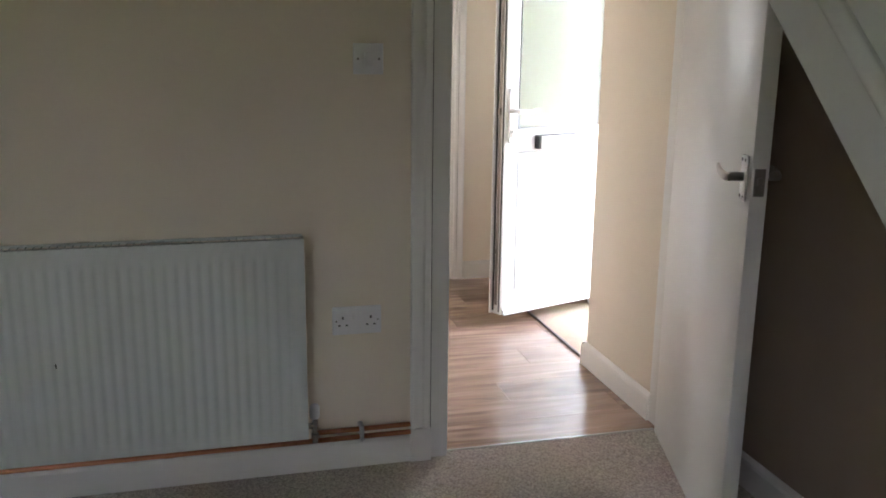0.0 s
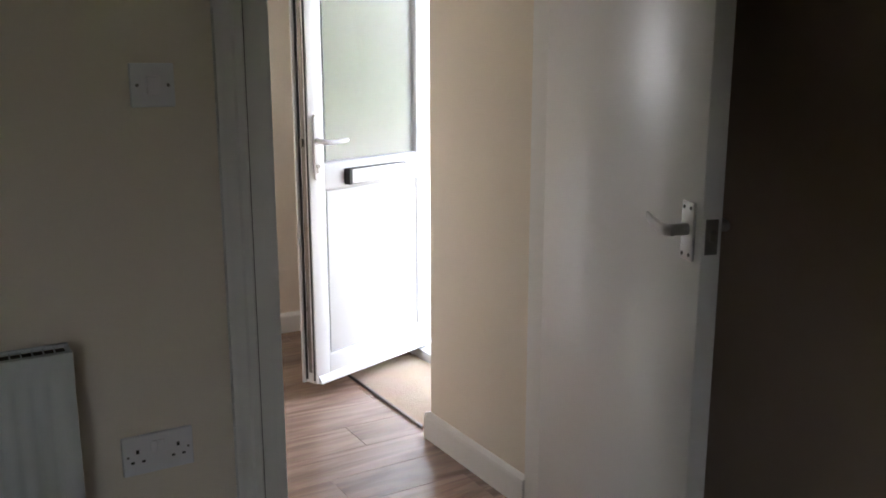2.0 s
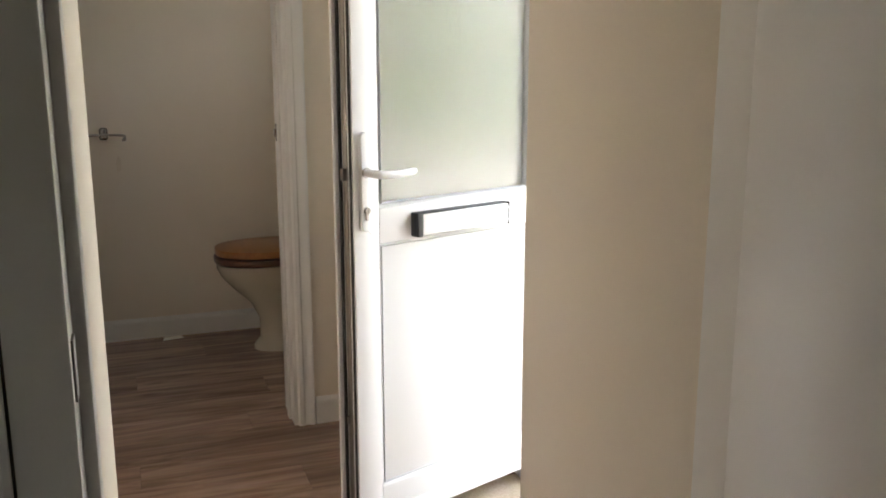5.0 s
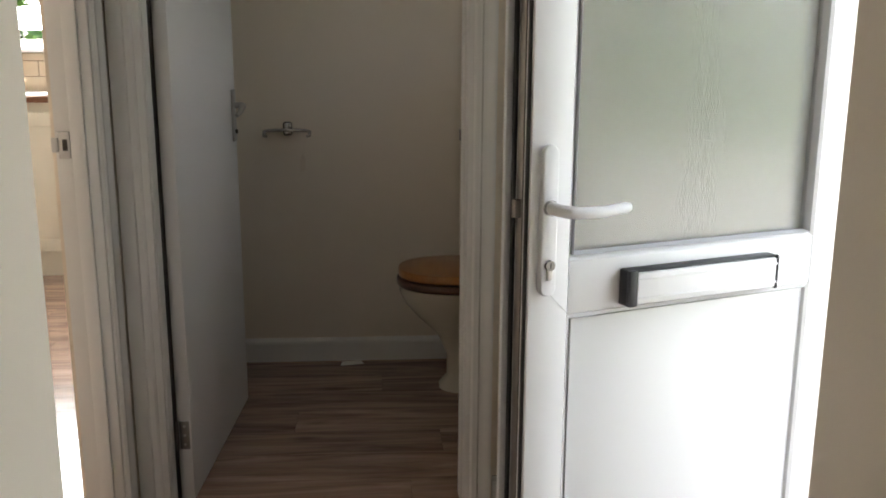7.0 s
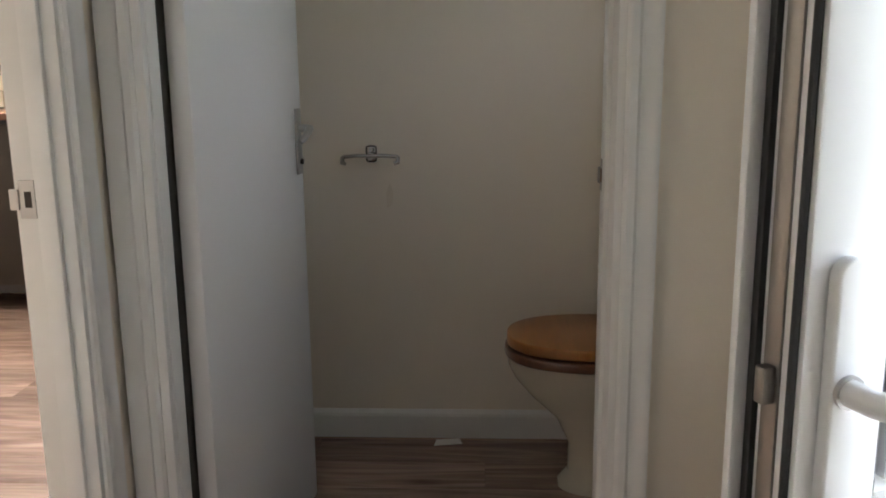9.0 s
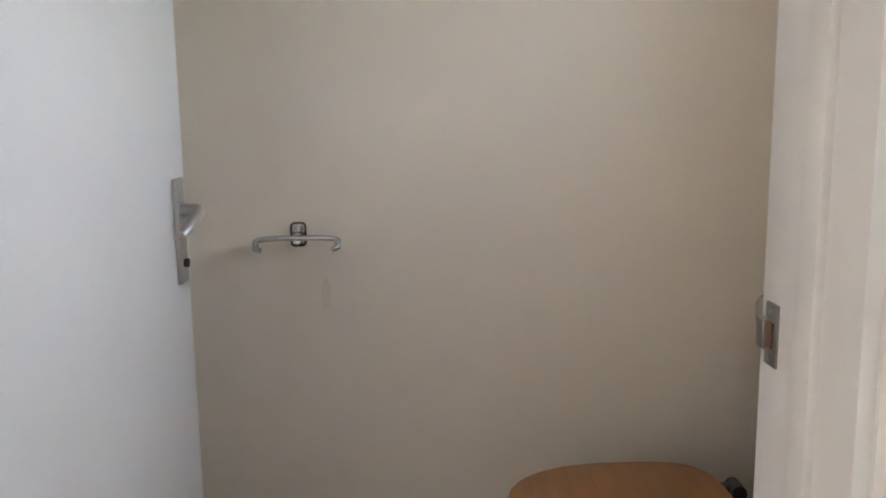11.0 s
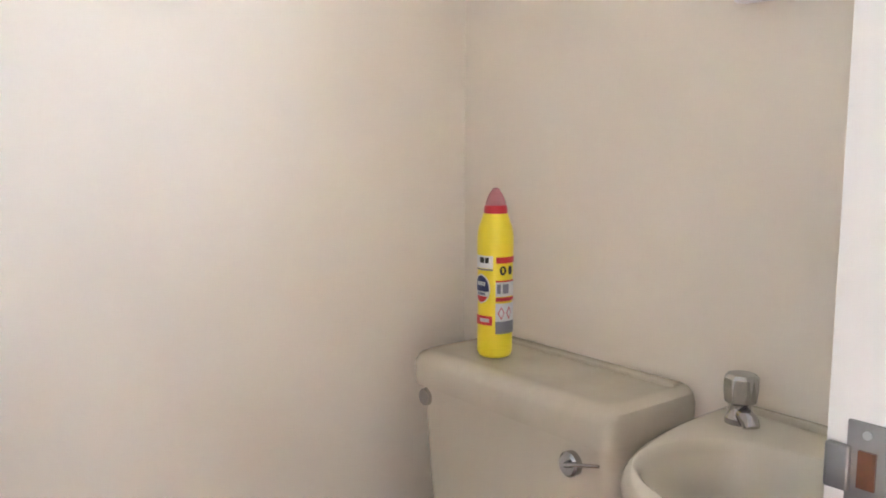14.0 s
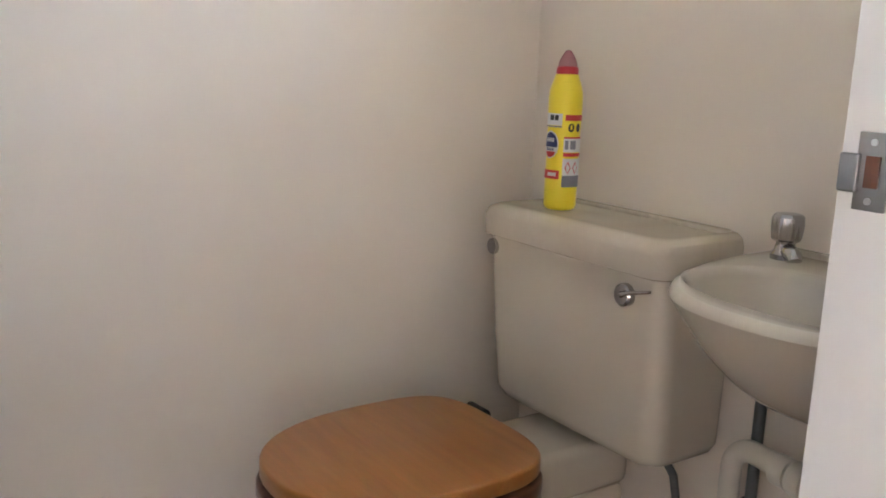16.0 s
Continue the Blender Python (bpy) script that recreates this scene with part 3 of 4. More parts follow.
pane2 = part("glass_pane", box(GL0 + 0.008, GL1 - 0.008, 0.044, 0.049, GZ + 0.008, 1.902), CLEAR, front, smooth=False)
pane2.visible_shadow = False
# handle
px = 0.030
bm = slab([(px + 0.0145 * math.cos(radians(a)), 0.108 + 0.0145 * math.sin(radians(a))) for a in range(0, 181, 20)] + [(px + 0.0145 * math.cos(radians(a)), -0.108 + 0.0145 * math.sin(radians(a))) for a in range(180, 361, 20)], 0, 0.013, 0.003, 3)
bmesh.ops.transform(bm, matrix=pose(0, 0, 0.982, 90, 0, 0), verts=bm.verts)
plate = part("handle_plate", bm, UPVC, front, "long white handle plate")
part("lever", tube([(px, -0.012, 1.005), (px, -0.038, 1.005), (px + 0.008, -0.05, 1.004), (px + 0.025, -0.056, 1.002), (px + 0.07, -0.058, 1.001), (px + 0.115, -0.055, 1.005), (px + 0.122, -0.054, 1.006)], [0.0105, 0.010, 0.0105, 0.010, 0.0095, 0.009, 0.006], 16), UPVC, front, "white lever handle")
part("lever_collar", tube([(px, -0.0125, 1.005), (px, -0.0165, 1.005)], 0.013, 18), SATIN, plate)
cyl = part("lock_cylinder", tube([(px, -0.0125, 0.912), (px, -0.019, 0.912)], 0.0085, 18), STEEL, front, "dull steel key cylinder")
part("cylinder_body", box(px - 0.005, px + 0.005, -0.018, -0.0125, 0.887, 0.908, 0.002), SATIN, cyl)
part("key_slot", box(px - 0.001, px + 0.001, -0.0195, -0.0188, 0.907, 0.917), INK, cyl)
# letterbox
L0, L1, LZ0, LZ1 = 0.178, 0.508, 0.828, 0.891
box_part = part("letterbox", box(L0, L1, -0.020, 0.001, LZ0, LZ1, 0.003), RUBBER, front, "letterbox with black surround and white flap")
bm = box(L0 + 0.018, L1 - 0.005, -0.030, -0.0195, LZ0 + 0.0035, LZ1 - 0.005, 0.003, 2)
part("flap", bm, UPVC, box_part, "ridged white letterbox flap")
part("surround_end", box(L0, L0 + 0.0175, -0.031, -0.0198, LZ0, LZ1, 0.003), RUBBER, box_part)
part("surround_end", box(L1 - 0.0045, L1, -0.031, -0.0198, LZ0, LZ1, 0.003), RUBBER, box_part)
part("flap_ridge", box(L0 + 0.016, L1 - 0.005, -0.0325, -0.0298, LZ1 - 0.017, LZ1 - 0.013, 0.001), UPVC, box_part)
part("flap_ridge", box(L0 + 0.016, L1 - 0.005, -0.0325, -0.0298, LZ0 + 0.012, LZ0 + 0.016, 0.001), UPVC, box_part)
# latch edge
part("lock_strip", box(-0.0025, 0.0002, 0.022, 0.040, 0.10, 1.96, 0.0006), STEEL, front, "grey metal multipoint lock strip")
part("edge_gasket", tube([(-0.002, 0.008, 0.07), (-0.002, 0.008, 1.99)], 0.0035, 8), RUBBER, front, "black rubber weather seal")
part("edge_gasket", box(-0.006, 0.0005, 0.046, 0.054, 0.07, 1.99, 0.001), RUBBER, front, "black rubber weather seal")
part("edge_lip", box(-0.016, 0.0, 0.056, SD, SH0, SH1, 0.002), UPVC, front)
latch = part("latch_bolt", box(-0.013, 0.0, 0.025, 0.037, 0.985, 1.015, 0.002), STEEL, front, "steel latch bolt")
for z in (0.35, 1.55):
    part("roller_bolt", tube([(-0.008, 0.031, z), (-0.008, 0.031, z + 0.02)], 0.004, 10), STEEL, front)

frame_front = thing("door_frame_front", "white uPVC outer frame of the front door", "door frame", kind="structure")
part("post", box(1.30, 1.375, 0.812, 0.862, 0, 2.158, 0.004), UPVC, frame_front)
part("post", box(1.30, 1.375, 1.560, 1.608, 0, 2.158, 0.004), UPVC, frame_front)
part("head", box(1.30, 1.375, 0.862, 1.560, 2.125, 2.158, 0.004), UPVC, frame_front)
part("sill", box(1.30, 1.44, 0.862, 1.560, -0.02, 0.05, 0.006), UPVC, frame_front)

# ---- living room ----
# radiator
RX0, RX1, RZ0, RZ1 = -1.62, -0.385, 0.148, 0.752
radiator = thing("radiator", "white enamelled panel radiator with fluted front", "radiator", LIVING)
n_flute = 40
pitch = (RX1 - RX0 - 0.04) / n_flute
prof = [(RX0, -0.079), (RX0, -0.090), (RX0 + 0.012, -0.094)]
for i in range(n_flute):
    x = RX0 + 0.02 + i * pitch
    prof += [(x, -0.094), (x + pitch * 0.16, -0.0893), (x + pitch * 0.42, -0.0893), (x + pitch * 0.58, -0.094)]
prof += [(RX1 - 0.012, -0.094), (RX1, -0.090), (RX1, -0.079)]
rings = []
for z, k in ((RZ0, 0.0), (RZ0 + 0.012, 0.35), (RZ0 + 0.05, 0.35), (RZ0 + 0.065, 1), (RZ1 - 0.065, 1), (RZ1 - 0.05, 0.0), (RZ1 - 0.012, 0.0), (RZ1, -0.6)):
    rings.append([(x, -0.094 + (y + 0.094) * k if -0.0945 < y < -0.087 else y, z) for x, y in prof])
bm = loft(rings, cap=True, closed=True)
part("front_panel", bm, RAD, radiator, "fluted front panel")
part("rear_panel", box(RX0, RX1, -0.036, -0.022, RZ0, RZ1 - 0.034, 0.004), RAD, radiator)
# Dark sheet stands for the shade down in the top gap
part("top_channel", box(RX0 + 0.002, RX1 - 0.004, -0.0785, -0.004, RZ1 - 0.024, RZ1 - 0.016), RADSHADE, radiator, "dark strip for the shade in the top gap", smooth=False)
bm = bmesh.new()
add_box(bm, RX0, RX1, -0.036, -0.028, RZ1 - 0.006, RZ1 + 0.002, 0.001)
for i in range(64):
    x = RX0 + 0.008 + i * (RX1 - RX0 - 0.016) / 63
    add_box(bm, x - 0.0009, x + 0.0009, -0.080, -0.035, RZ1 - 0.006, RZ1 - 0.001)
part("top_grille", bm, RAD, radiator, "slotted top grille", smooth=False)
part("end_cap", box(RX1 - 0.003, RX1 + 0.001, -0.082, -0.026, RZ0 + 0.02, RZ1 - 0.002, 0.001), RAD, radiator)
# Fins coloured dark too, for the shade between the panels
bm = bmesh.new()
for i in range(40):
    x = RX0 + 0.02 + i * (RX1 - RX0 - 0.04) / 39
    add_box(bm, x - 0.008, x + 0.008, -0.060, -0.037, RZ0 + 0.04, RZ1 - 0.11)
part("convector_fins", bm, RADSHADE, radiator, smooth=False)
part("bracket", box(RX0 + 0.2, RX0 + 0.23, -0.080, 0.0, 0.3, 0.6, 0.002), RAD, radiator)
part("bracket", box(RX1 - 0.23, RX1 - 0.2, -0.080, 0.0, 0.3, 0.6, 0.002), RAD, radiator)
part("scratch", box(-1.055, -1.052, -0.0947, -0.0935, 0.425, 0.438), INK, radiator, "small black chip in the enamel")
vx, vy = RX1 + 0.022, -0.060
valve = part("valve_body", tube([(RX1 - 0.002, vy, 0.175), (vx + 0.008, vy, 0.175)], 0.009, 14), CHROME, radiator, "chrome radiator valve")
part("valve_stem", tube([(vx, vy, 0.120), (vx, vy, 0.205)], [0.009, 0.009], 14), CHROME, valve)
part("valve_nut", tube([(vx, vy, 0.135), (vx, vy, 0.150)], 0.013, 6), CHROME, valve)
bm = lathe([(0.010, 0.0), (0.014, 0.003), (0.0155, 0.02), (0.0145, 0.038), (0.011, 0.043), (0.004, 0.044)], 18)
bmesh.ops.translate(bm, verts=bm.verts, vec=(vx, vy, 0.198))
part("valve_cap", bm, PLASTIC, valve, "white plastic valve cap")

pipe = thing("heating_pipe", "copper heating pipe running along the skirting board", "pipe", LIVING)
part("pipe_run", tube([(-3.2, -0.034, 0.1125), (-0.066, -0.034, 0.1125)], 0.0078, 12), COPPER, pipe)
part("solder_ring", tube([(-0.80, -0.034, 0.1125), (-0.77, -0.034, 0.1125)], 0.0092, 12), COPPER, pipe)
pipe = thing("heating_pipe", "copper heating pipe feeding the radiator valve", "pipe", LIVING)
part("pipe_run", tube([(vx, vy, 0.122), (vx, vy + 0.012, 0.134), (vx + 0.012, -0.030, 0.136), (-0.066, -0.030, 0.136)], 0.0078, 12), COPPER, pipe)
clip = thing("pipe_clip", "white plastic double pipe clip on two copper pipes", "pipe clip", LIVING)
part("clip_body", box(-0.226, -0.212, -0.044, -0.0, 0.100, 0.150, 0.004), PLASTIC, clip)

# switch and socket
switch = thing("light_switch", "white plastic single light switch on the cream wall", "light switch", LIVING)
part("plate", box(-0.228, -0.142, -0.010, 0.0, 1.201, 1.287, 0.003, 3), PLASTIC, switch)
bm = box(-0.197, -0.172, -0.016, -0.009, 1.226, 1.262, 0.002)
bmesh.ops.rotate(bm, verts=bm.verts, cent=(-0.185, -0.012, 1.244), matrix=Matrix.Rotation(radians(4), 3, 'X'))
part("rocker", bm, PLASTIC, switch)
for x in (-0.215, -0.155):
    part("screw", tube([(x, -0.009, 1.244), (x, -0.0112, 1.244)], 0.0035, 10), STEEL, switch)
socket = thing("wall_socket", "white plastic double wall socket with two switches", "socket", LIVING)
part("plate", box(-0.299, -0.152, -0.011, 0.0, 0.435, 0.521, 0.003, 3), PLASTIC, socket)
for cx in (-0.268, -0.184):
    part("pin_hole", box(cx - 0.003, cx + 0.003, -0.0116, -0.0105, 0.483, 0.492), INK, socket)
    part("pin_hole", box(cx - 0.0145, cx - 0.0075, -0.0116, -0.0105, 0.462, 0.467), INK, socket)
    part("pin_hole", box(cx + 0.0075, cx + 0.0145, -0.0116, -0.0105, 0.462, 0.467), INK, socket)
for cx in (-0.233, -0.219):
    part("rocker", box(cx - 0.006, cx + 0.006, -0.0145, -0.010, 0.482, 0.506, 0.0012), PLASTIC, socket)
for cx in (-0.288, -0.163):
    part("screw", tube([(cx, -0.0105, 0.478), (cx, -0.0118, 0.478)], 0.003, 8), STEEL, socket)

# stairs: rise towards the hall wall, open beneath
stairs = thing("staircase", "grey white painted staircase with boarded side rising over the doorway", "stairs", LIVING)
SX, SXE = 0.032, 0.9
TOP = 2.33


def stair_z(y):
    return 1.378 + (y + 1.5) * 0.99


def slanted(x0, x1, up0, up1, y0, y1):
    """A sloping board between two heights above the lower edge of the string."""
    bm = bmesh.new()
    vs = [bm.verts.new((x, y, stair_z(y) + u)) for x in (x0, x1) for y, u in ((y0, up0), (y1, up0), (y1, up1), (y0, up1))]
    for q in ((0, 1, 2, 3), (7, 6, 5, 4), (0, 4, 5, 1), (1, 5, 6, 2), (2, 6, 7, 3), (3, 7, 4, 0)):
        bm.faces.new([vs[i] for i in q])
    return bm


YB, YT = -2.5, -0.66
part("string_board", slanted(SX + 0.002, SX + 0.035, 0.0, 0.12, YB, YT), STAIRPAINT, stairs, "wide painted string board", smooth=False)
part("string_moulding", slanted(SX - 0.010, SX + 0.006, 0.066, 0.106, YB, YT), STAIRPAINT, stairs, smooth=False)
bm = bmesh.new()
add_tube(bm, [(SX - 0.004, YB, stair_z(YB) + 0.110), (SX - 0.004, YT, stair_z(YT) + 0.110)], 0.011, 14)
part("string_cap", bm, STAIRPAINT, stairs, "rounded cap moulding")
corners = ((YB, stair_z(YB) + 0.112), (YT - 0.06, stair_z(YT - 0.06) + 0.112), (YT - 0.06, TOP), (YB, TOP))
part("side_boarding", loft([[(x, y, z) for y, z in corners] for x in (SX + 0.008, SX + 0.03)]), STAIRPAINT, stairs, "plain painted side boarding", smooth=False)
# Soffit colour carries the shade under the stairs; the boards also block light
part("soffit", slanted(SX + 0.035, SXE, 0.03, 0.042, YB, YT), SHADOWGAP, stairs, "near-black boards under the stairs with shade in their colour", smooth=False)
for i in range(10):
    y = YB + 0.02 + i * 0.164
    z = stair_z(y) + 0.25
    part("tread", box(SX + 0.035, SXE, y, y + 0.19, z, z + 0.03, 0.004), STAIRPAINT, stairs)
    part("riser", box(SX + 0.035, SXE, y + 0.164, y + 0.178, z + 0.03, z + 0.20), STAIRPAINT, stairs)

# unseen living window, added and sized to set the room's light
lw = thing("unseen_window_1", "unseen white framed window added to light the living room", "window", kind="structure")
for x0, x1, z0, z1 in ((-2.2, -2.14, 1.0, 1.9), (-1.56, -1.5, 1.0, 1.9), (-2.14, -1.56, 1.0, 1.06), (-2.14, -1.56, 1.84, 1.9)):
    part("window_frame", box(x0, x1, -4.09, -4.03, z0, z1, 0.003), UPVC, lw)

# ---- hall ----
bm = box(0.921, 1.295, 0.81, 1.56, 0.0, 0.010, 0.002)
door_mat = thing("door_mat", "tan coir entrance mat beneath the open front door", "door mat")
part("mat_surface", bm, COIR, door_mat)
part("edge_strip", box(0.911, 0.9205, 0.805, 1.56, 0.0, 0.012, 0.002), STEEL, door_mat, "dark metal edging strip")

# ---- toilet ----
TY = 3.245
TALL = Matrix.Diagonal((1, 1, 1.068, 1))


def rounded(cx, cy, a_front, a_back, b, n=48, p=2.3, square=0.0):
    """An oval outline that is longer to the front (-x)."""
    out = []
    for k in range(n):
        t = 2 * math.pi * k / n
        c, s = math.cos(t), math.sin(t)
        ax, q = (a_back, p + square) if c > 0 else (a_front, p)
        out.append((cx + ax * math.copysign(abs(c) ** (2 / q), c), cy + b * math.copysign(abs(s) ** (2 / q), s)))
    return out


toilet = thing("toilet", "champagne ceramic close coupled toilet with brown wooden lid closed", "toilet", TALL)
sections = []
for z, cx, af, ab, b in ((0.0, 0.88, 0.205, 0.20, 0.105), (0.015, 0.88, 0.205, 0.20, 0.105), (0.05, 0.88, 0.175, 0.20, 0.092), (0.14, 0.86, 0.155, 0.20, 0.088), (0.22, 0.84, 0.175, 0.22, 0.108),
                         (0.29, 0.82, 0.235, 0.23, 0.150), (0.345, 0.81, 0.275, 0.235, 0.175), (0.385, 0.80, 0.285, 0.24, 0.183), (0.405, 0.80, 0.282, 0.24, 0.181)):
    sections.append([(x, y, z) for x, y in rounded(cx, TY, af, ab, b)])
part("pan", loft(sections), CERAMIC, toilet, "tapered ceramic pan")
part("pan_shelf", box(0.97, 1.30, TY - 0.055, TY + 0.150, 0.30, 0.405, 0.022, 4), CERAMIC, toilet, "flat shelf behind the seat")
part("pan_back", box(1.02, 1.29, TY - 0.055, TY + 0.085, 0.0, 0.31, 0.02, 2), CERAMIC, toilet)
seat_out = rounded(0.785, TY, 0.280, 0.205, 0.203, p=2.3, square=1.3)
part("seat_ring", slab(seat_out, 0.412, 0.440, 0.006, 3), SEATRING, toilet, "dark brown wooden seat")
lid_out = rounded(0.785, TY, 0.274, 0.20, 0.199, p=2.3, square=1.3)
part("seat_lid", slab(lid_out, 0.446, 0.477, 0.006, 3), SEATWOOD, toilet, "golden brown varnished wooden lid")
for x, y, hr in ((1.046, TY + 0.155, 0.018), (1.004, TY - 0.050, 0.009)):
    hinge = part("seat_hinge", tube([(x, y - 0.026, 0.424), (x, y + 0.026, 0.424)], hr, 14), RUBBER, toilet, "dark metal seat hinge")
    part("hinge_bar", box(0.955, x, y - 0.014, y + 0.014, 0.414, 0.436, 0.003), RUBBER, hinge)
part("bolt_hole", tube([(1.035, TY - 0.030, 0.404), (1.035, TY - 0.030, 0.4062)], 0.005, 10), INK, toilet)

C0, C1 = 2.99, 3.485


def cistern_ring(z, x0, x1, y0, y1, r):
    pts = []
    for cx, cy, a0 in ((x1 - 0.012, y1 - 0.012, 0), (x0 + r, y1 - r, 90), (x0 + r, y0 + r, 180), (x1 - 0.012, y0 + 0.012, 270)):
        rr = r if cx < x1 - 0.02 else 0.012
        pts += [(cx + rr * math.cos(radians(a0 + k * 15)), cy + rr * math.sin(radians(a0 + k * 15)), z) for k in range(7)]
    return pts


cistern = part("cistern", loft([cistern_ring(z, x0, 1.318, C0 + dy, C1 - dy, r) for z, x0, dy, r in ((0.425, 1.165, 0.035, 0.04), (0.435, 1.15, 0.015, 0.045), (0.455, 1.140, 0.002, 0.045), (0.60, 1.128, -0.002, 0.04), (0.785, 1.118, -0.006, 0.035))]), CERAMIC, toilet, "ceramic cistern")
lid_sections = []
for z, x0, dy, r in ((0.772, 1.112, -0.004, 0.035), (0.776, 1.100, -0.012, 0.04), (0.815, 1.098, -0.013, 0.04), (0.829, 1.105, -0.007, 0.04), (0.8355, 1.118, 0.006, 0.04), (0.8365, 1.135, 0.02, 0.04), (0.834, 1.15, 0.035, 0.04)):
    lid_sections.append(cistern_ring(z, x0, 1.325 + dy * 0.3, C0 + dy, C1 - dy, r))
part("cistern_lid", loft(lid_sections), LIDCERAMIC, toilet, "dusty ceramic cistern lid")
part("lid_ridge", box(1.297, 1.322, C0 + 0.02, C1 - 0.02, 0.830, 0.841, 0.004), LIDCERAMIC, toilet)
bm = tube([(1.123, 3.070, 0.735), (1.108, 3.070, 0.735), (1.104, 3.070, 0.735)], [0.020, 0.020, 0.016], 24)
lever = part("flush_lever", bm, CHROME, toilet, "chrome flush lever")
part("lever_arm", tube([(1.106, 3.070, 0.736), (1.097, 3.064, 0.739), (1.094, 3.037, 0.747), (1.093, 2.992, 0.758)], [0.0055, 0.0048, 0.0036, 0.0026], 10), CHROME, lever, "thin chrome lever arm")
part("blanking_plug", tube([(1.123, 3.462, 0.749), (1.112, 3.462, 0.749)], [0.0165, 0.0155], 20), CHROME, toilet, "round chrome blanking plug")

# bottle
bottle = thing("cleaner_bottle", "yellow plastic toilet cleaner bottle with red cap on the cistern", "bottle", pose(1.205, 3.358, 0.8915, 0, 0, 0) @ Matrix.Scale(0.985, 4))
part("body", lathe([(0.026, 0.0), (0.031, 0.003), (0.0338, 0.010), (0.0342, 0.045), (0.0335, 0.075), (0.0335, 0.13), (0.0345, 0.19), (0.0352, 0.205), (0.0352, 0.228), (0.0342, 0.243), (0.0315, 0.255), (0.0280, 0.264), (0.0255, 0.272), (0.0235, 0.279)], 36), YELLOW, bottle, "smooth yellow body")
cap = part("cap_ring", lathe([(0.0200, 0.274), (0.0226, 0.276), (0.0228, 0.286), (0.0215, 0.293), (0.019, 0.295)], 28), REDCAP, bottle, "red cap collar")
part("cap_dome", lathe([(0.0195, 0.2945), (0.0192, 0.300), (0.0165, 0.308), (0.0125, 0.316), (0.0085, 0.322), (0.0062, 0.326), (0.002, 0.3275)], 24), REDCLEAR, bottle, "translucent red safety cap")
part("nozzle", lathe([(0.0095, 0.294), (0.0075, 0.312), (0.0045, 0.322)], 14), REDCAP, cap)


def label_patch(name, a0, a1, z0, z1, mat, r=0.0356):
    """A curved patch of print on the bottle, between two bearings."""
    n = max(3, int(abs(a1 - a0) / 8))
    rows = [[((r) * math.cos(radians(a0 + (a1 - a0) * k / n)), r * math.sin(radians(a0 + (a1 - a0) * k / n)), z) for k in range(n + 1)] for z in (z0, z1)]
    bm = bmesh.new()
    a = [[bm.verts.new(p) for p in row] for row in rows]
    for k in range(n):
        bm.faces.new((a[0][k], a[0][k + 1], a[1][k + 1], a[1][k]))
    return part(name, bm, mat, bottle)


FACE = 226.0
label_patch("label_band", FACE + 5, FACE + 88, 0.186, 0.198, LABELRED)
label_patch("label_white", FACE - 75, FACE - 5, 0.176, 0.200, LABELWHITE)
label_patch("label_rule", FACE - 75, FACE - 5, 0.172, 0.175, LABELGREY)
label_patch("label_bars", FACE - 52, FACE - 34, 0.186, 0.197, INK, 0.0358)
label_patch("label_bars", FACE - 31, FACE - 18, 0.186, 0.197, INK, 0.0358)


def label_oval(name, ca, cz, ha, hz, z0, z1, mat, r):
    """The part of an oval of print that lies between two heights."""
    bm = bmesh.new()
    rows = []
    for i in range(11):
        z = z0 + (z1 - z0) * i / 10
        w = ha * math.sqrt(max(0.0004, 1 - ((z - cz) / hz) ** 2))
        rows.append([bm.verts.new((r * math.cos(radians(ca + w * k / 4)), r * math.sin(radians(ca + w * k / 4)), z)) for k in range(-4, 5)])
    for lower, upper in zip(rows, rows[1:]):
        for k in range(8):
            bm.faces.new((lower[k], lower[k + 1], upper[k + 1], upper[k]))
    return part(name, bm, mat, bottle)


label_oval("label_roundel", FACE - 46, 0.136, 33, 0.029, 0.107, 0.165, LABELWHITE, 0.0356)
label_oval("roundel_top", FACE - 46, 0.136, 29, 0.026, 0.131, 0.162, LABELBLUE, 0.0358)
label_oval("roundel_base", FACE - 46, 0.136, 29, 0.026, 0.110, 0.122, LABELRED, 0.0358)
for da in (-14, -5, 4, 13):
    label_patch("label_bars", FACE - 46 + da - 3, FACE - 46 + da + 3, 0.1235, 0.1295, LABELBLUE, 0.0359)
    label_patch("label_bars", FACE - 46 + da - 3, FACE - 46 + da + 3, 0.142, 0.150, LABELWHITE, 0.0360)
label_oval("label_icon", FACE + 27, 0.172, 11, 0.009, 0.1635, 0.1805, INK, 0.0356)
label_patch("label_icon_mark", FACE + 24, FACE + 30, 0.168, 0.177, YELLOW, 0.0358)
label_oval("label_icon", FACE + 55, 0.172, 9, 0.009, 0.1635, 0.1805, INK, 0.0356)
label_patch("label_panel", FACE + 4, FACE + 80, 0.122, 0.150, LABELWHITE)
label_patch("label_mark", FACE + 26, FACE + 48, 0.128, 0.146, LABELGREY, 0.0358)
label_patch("label_mark", FACE + 8, FACE + 20, 0.128, 0.146, LABELGREY, 0.0358)
label_patch("label_band", FACE + 4, FACE + 80, 0.150, 0.1535, LABELRED)
label_patch("label_band", FACE + 4, FACE + 80, 0.113, 0.1205, LABELRED)
label_patch("label_panel", FACE + 4, FACE + 80, 0.052, 0.109, LABELWHITE)
label_patch("label_mark", FACE + 4, FACE + 80, 0.050, 0.074, LABELGREY, 0.0359)
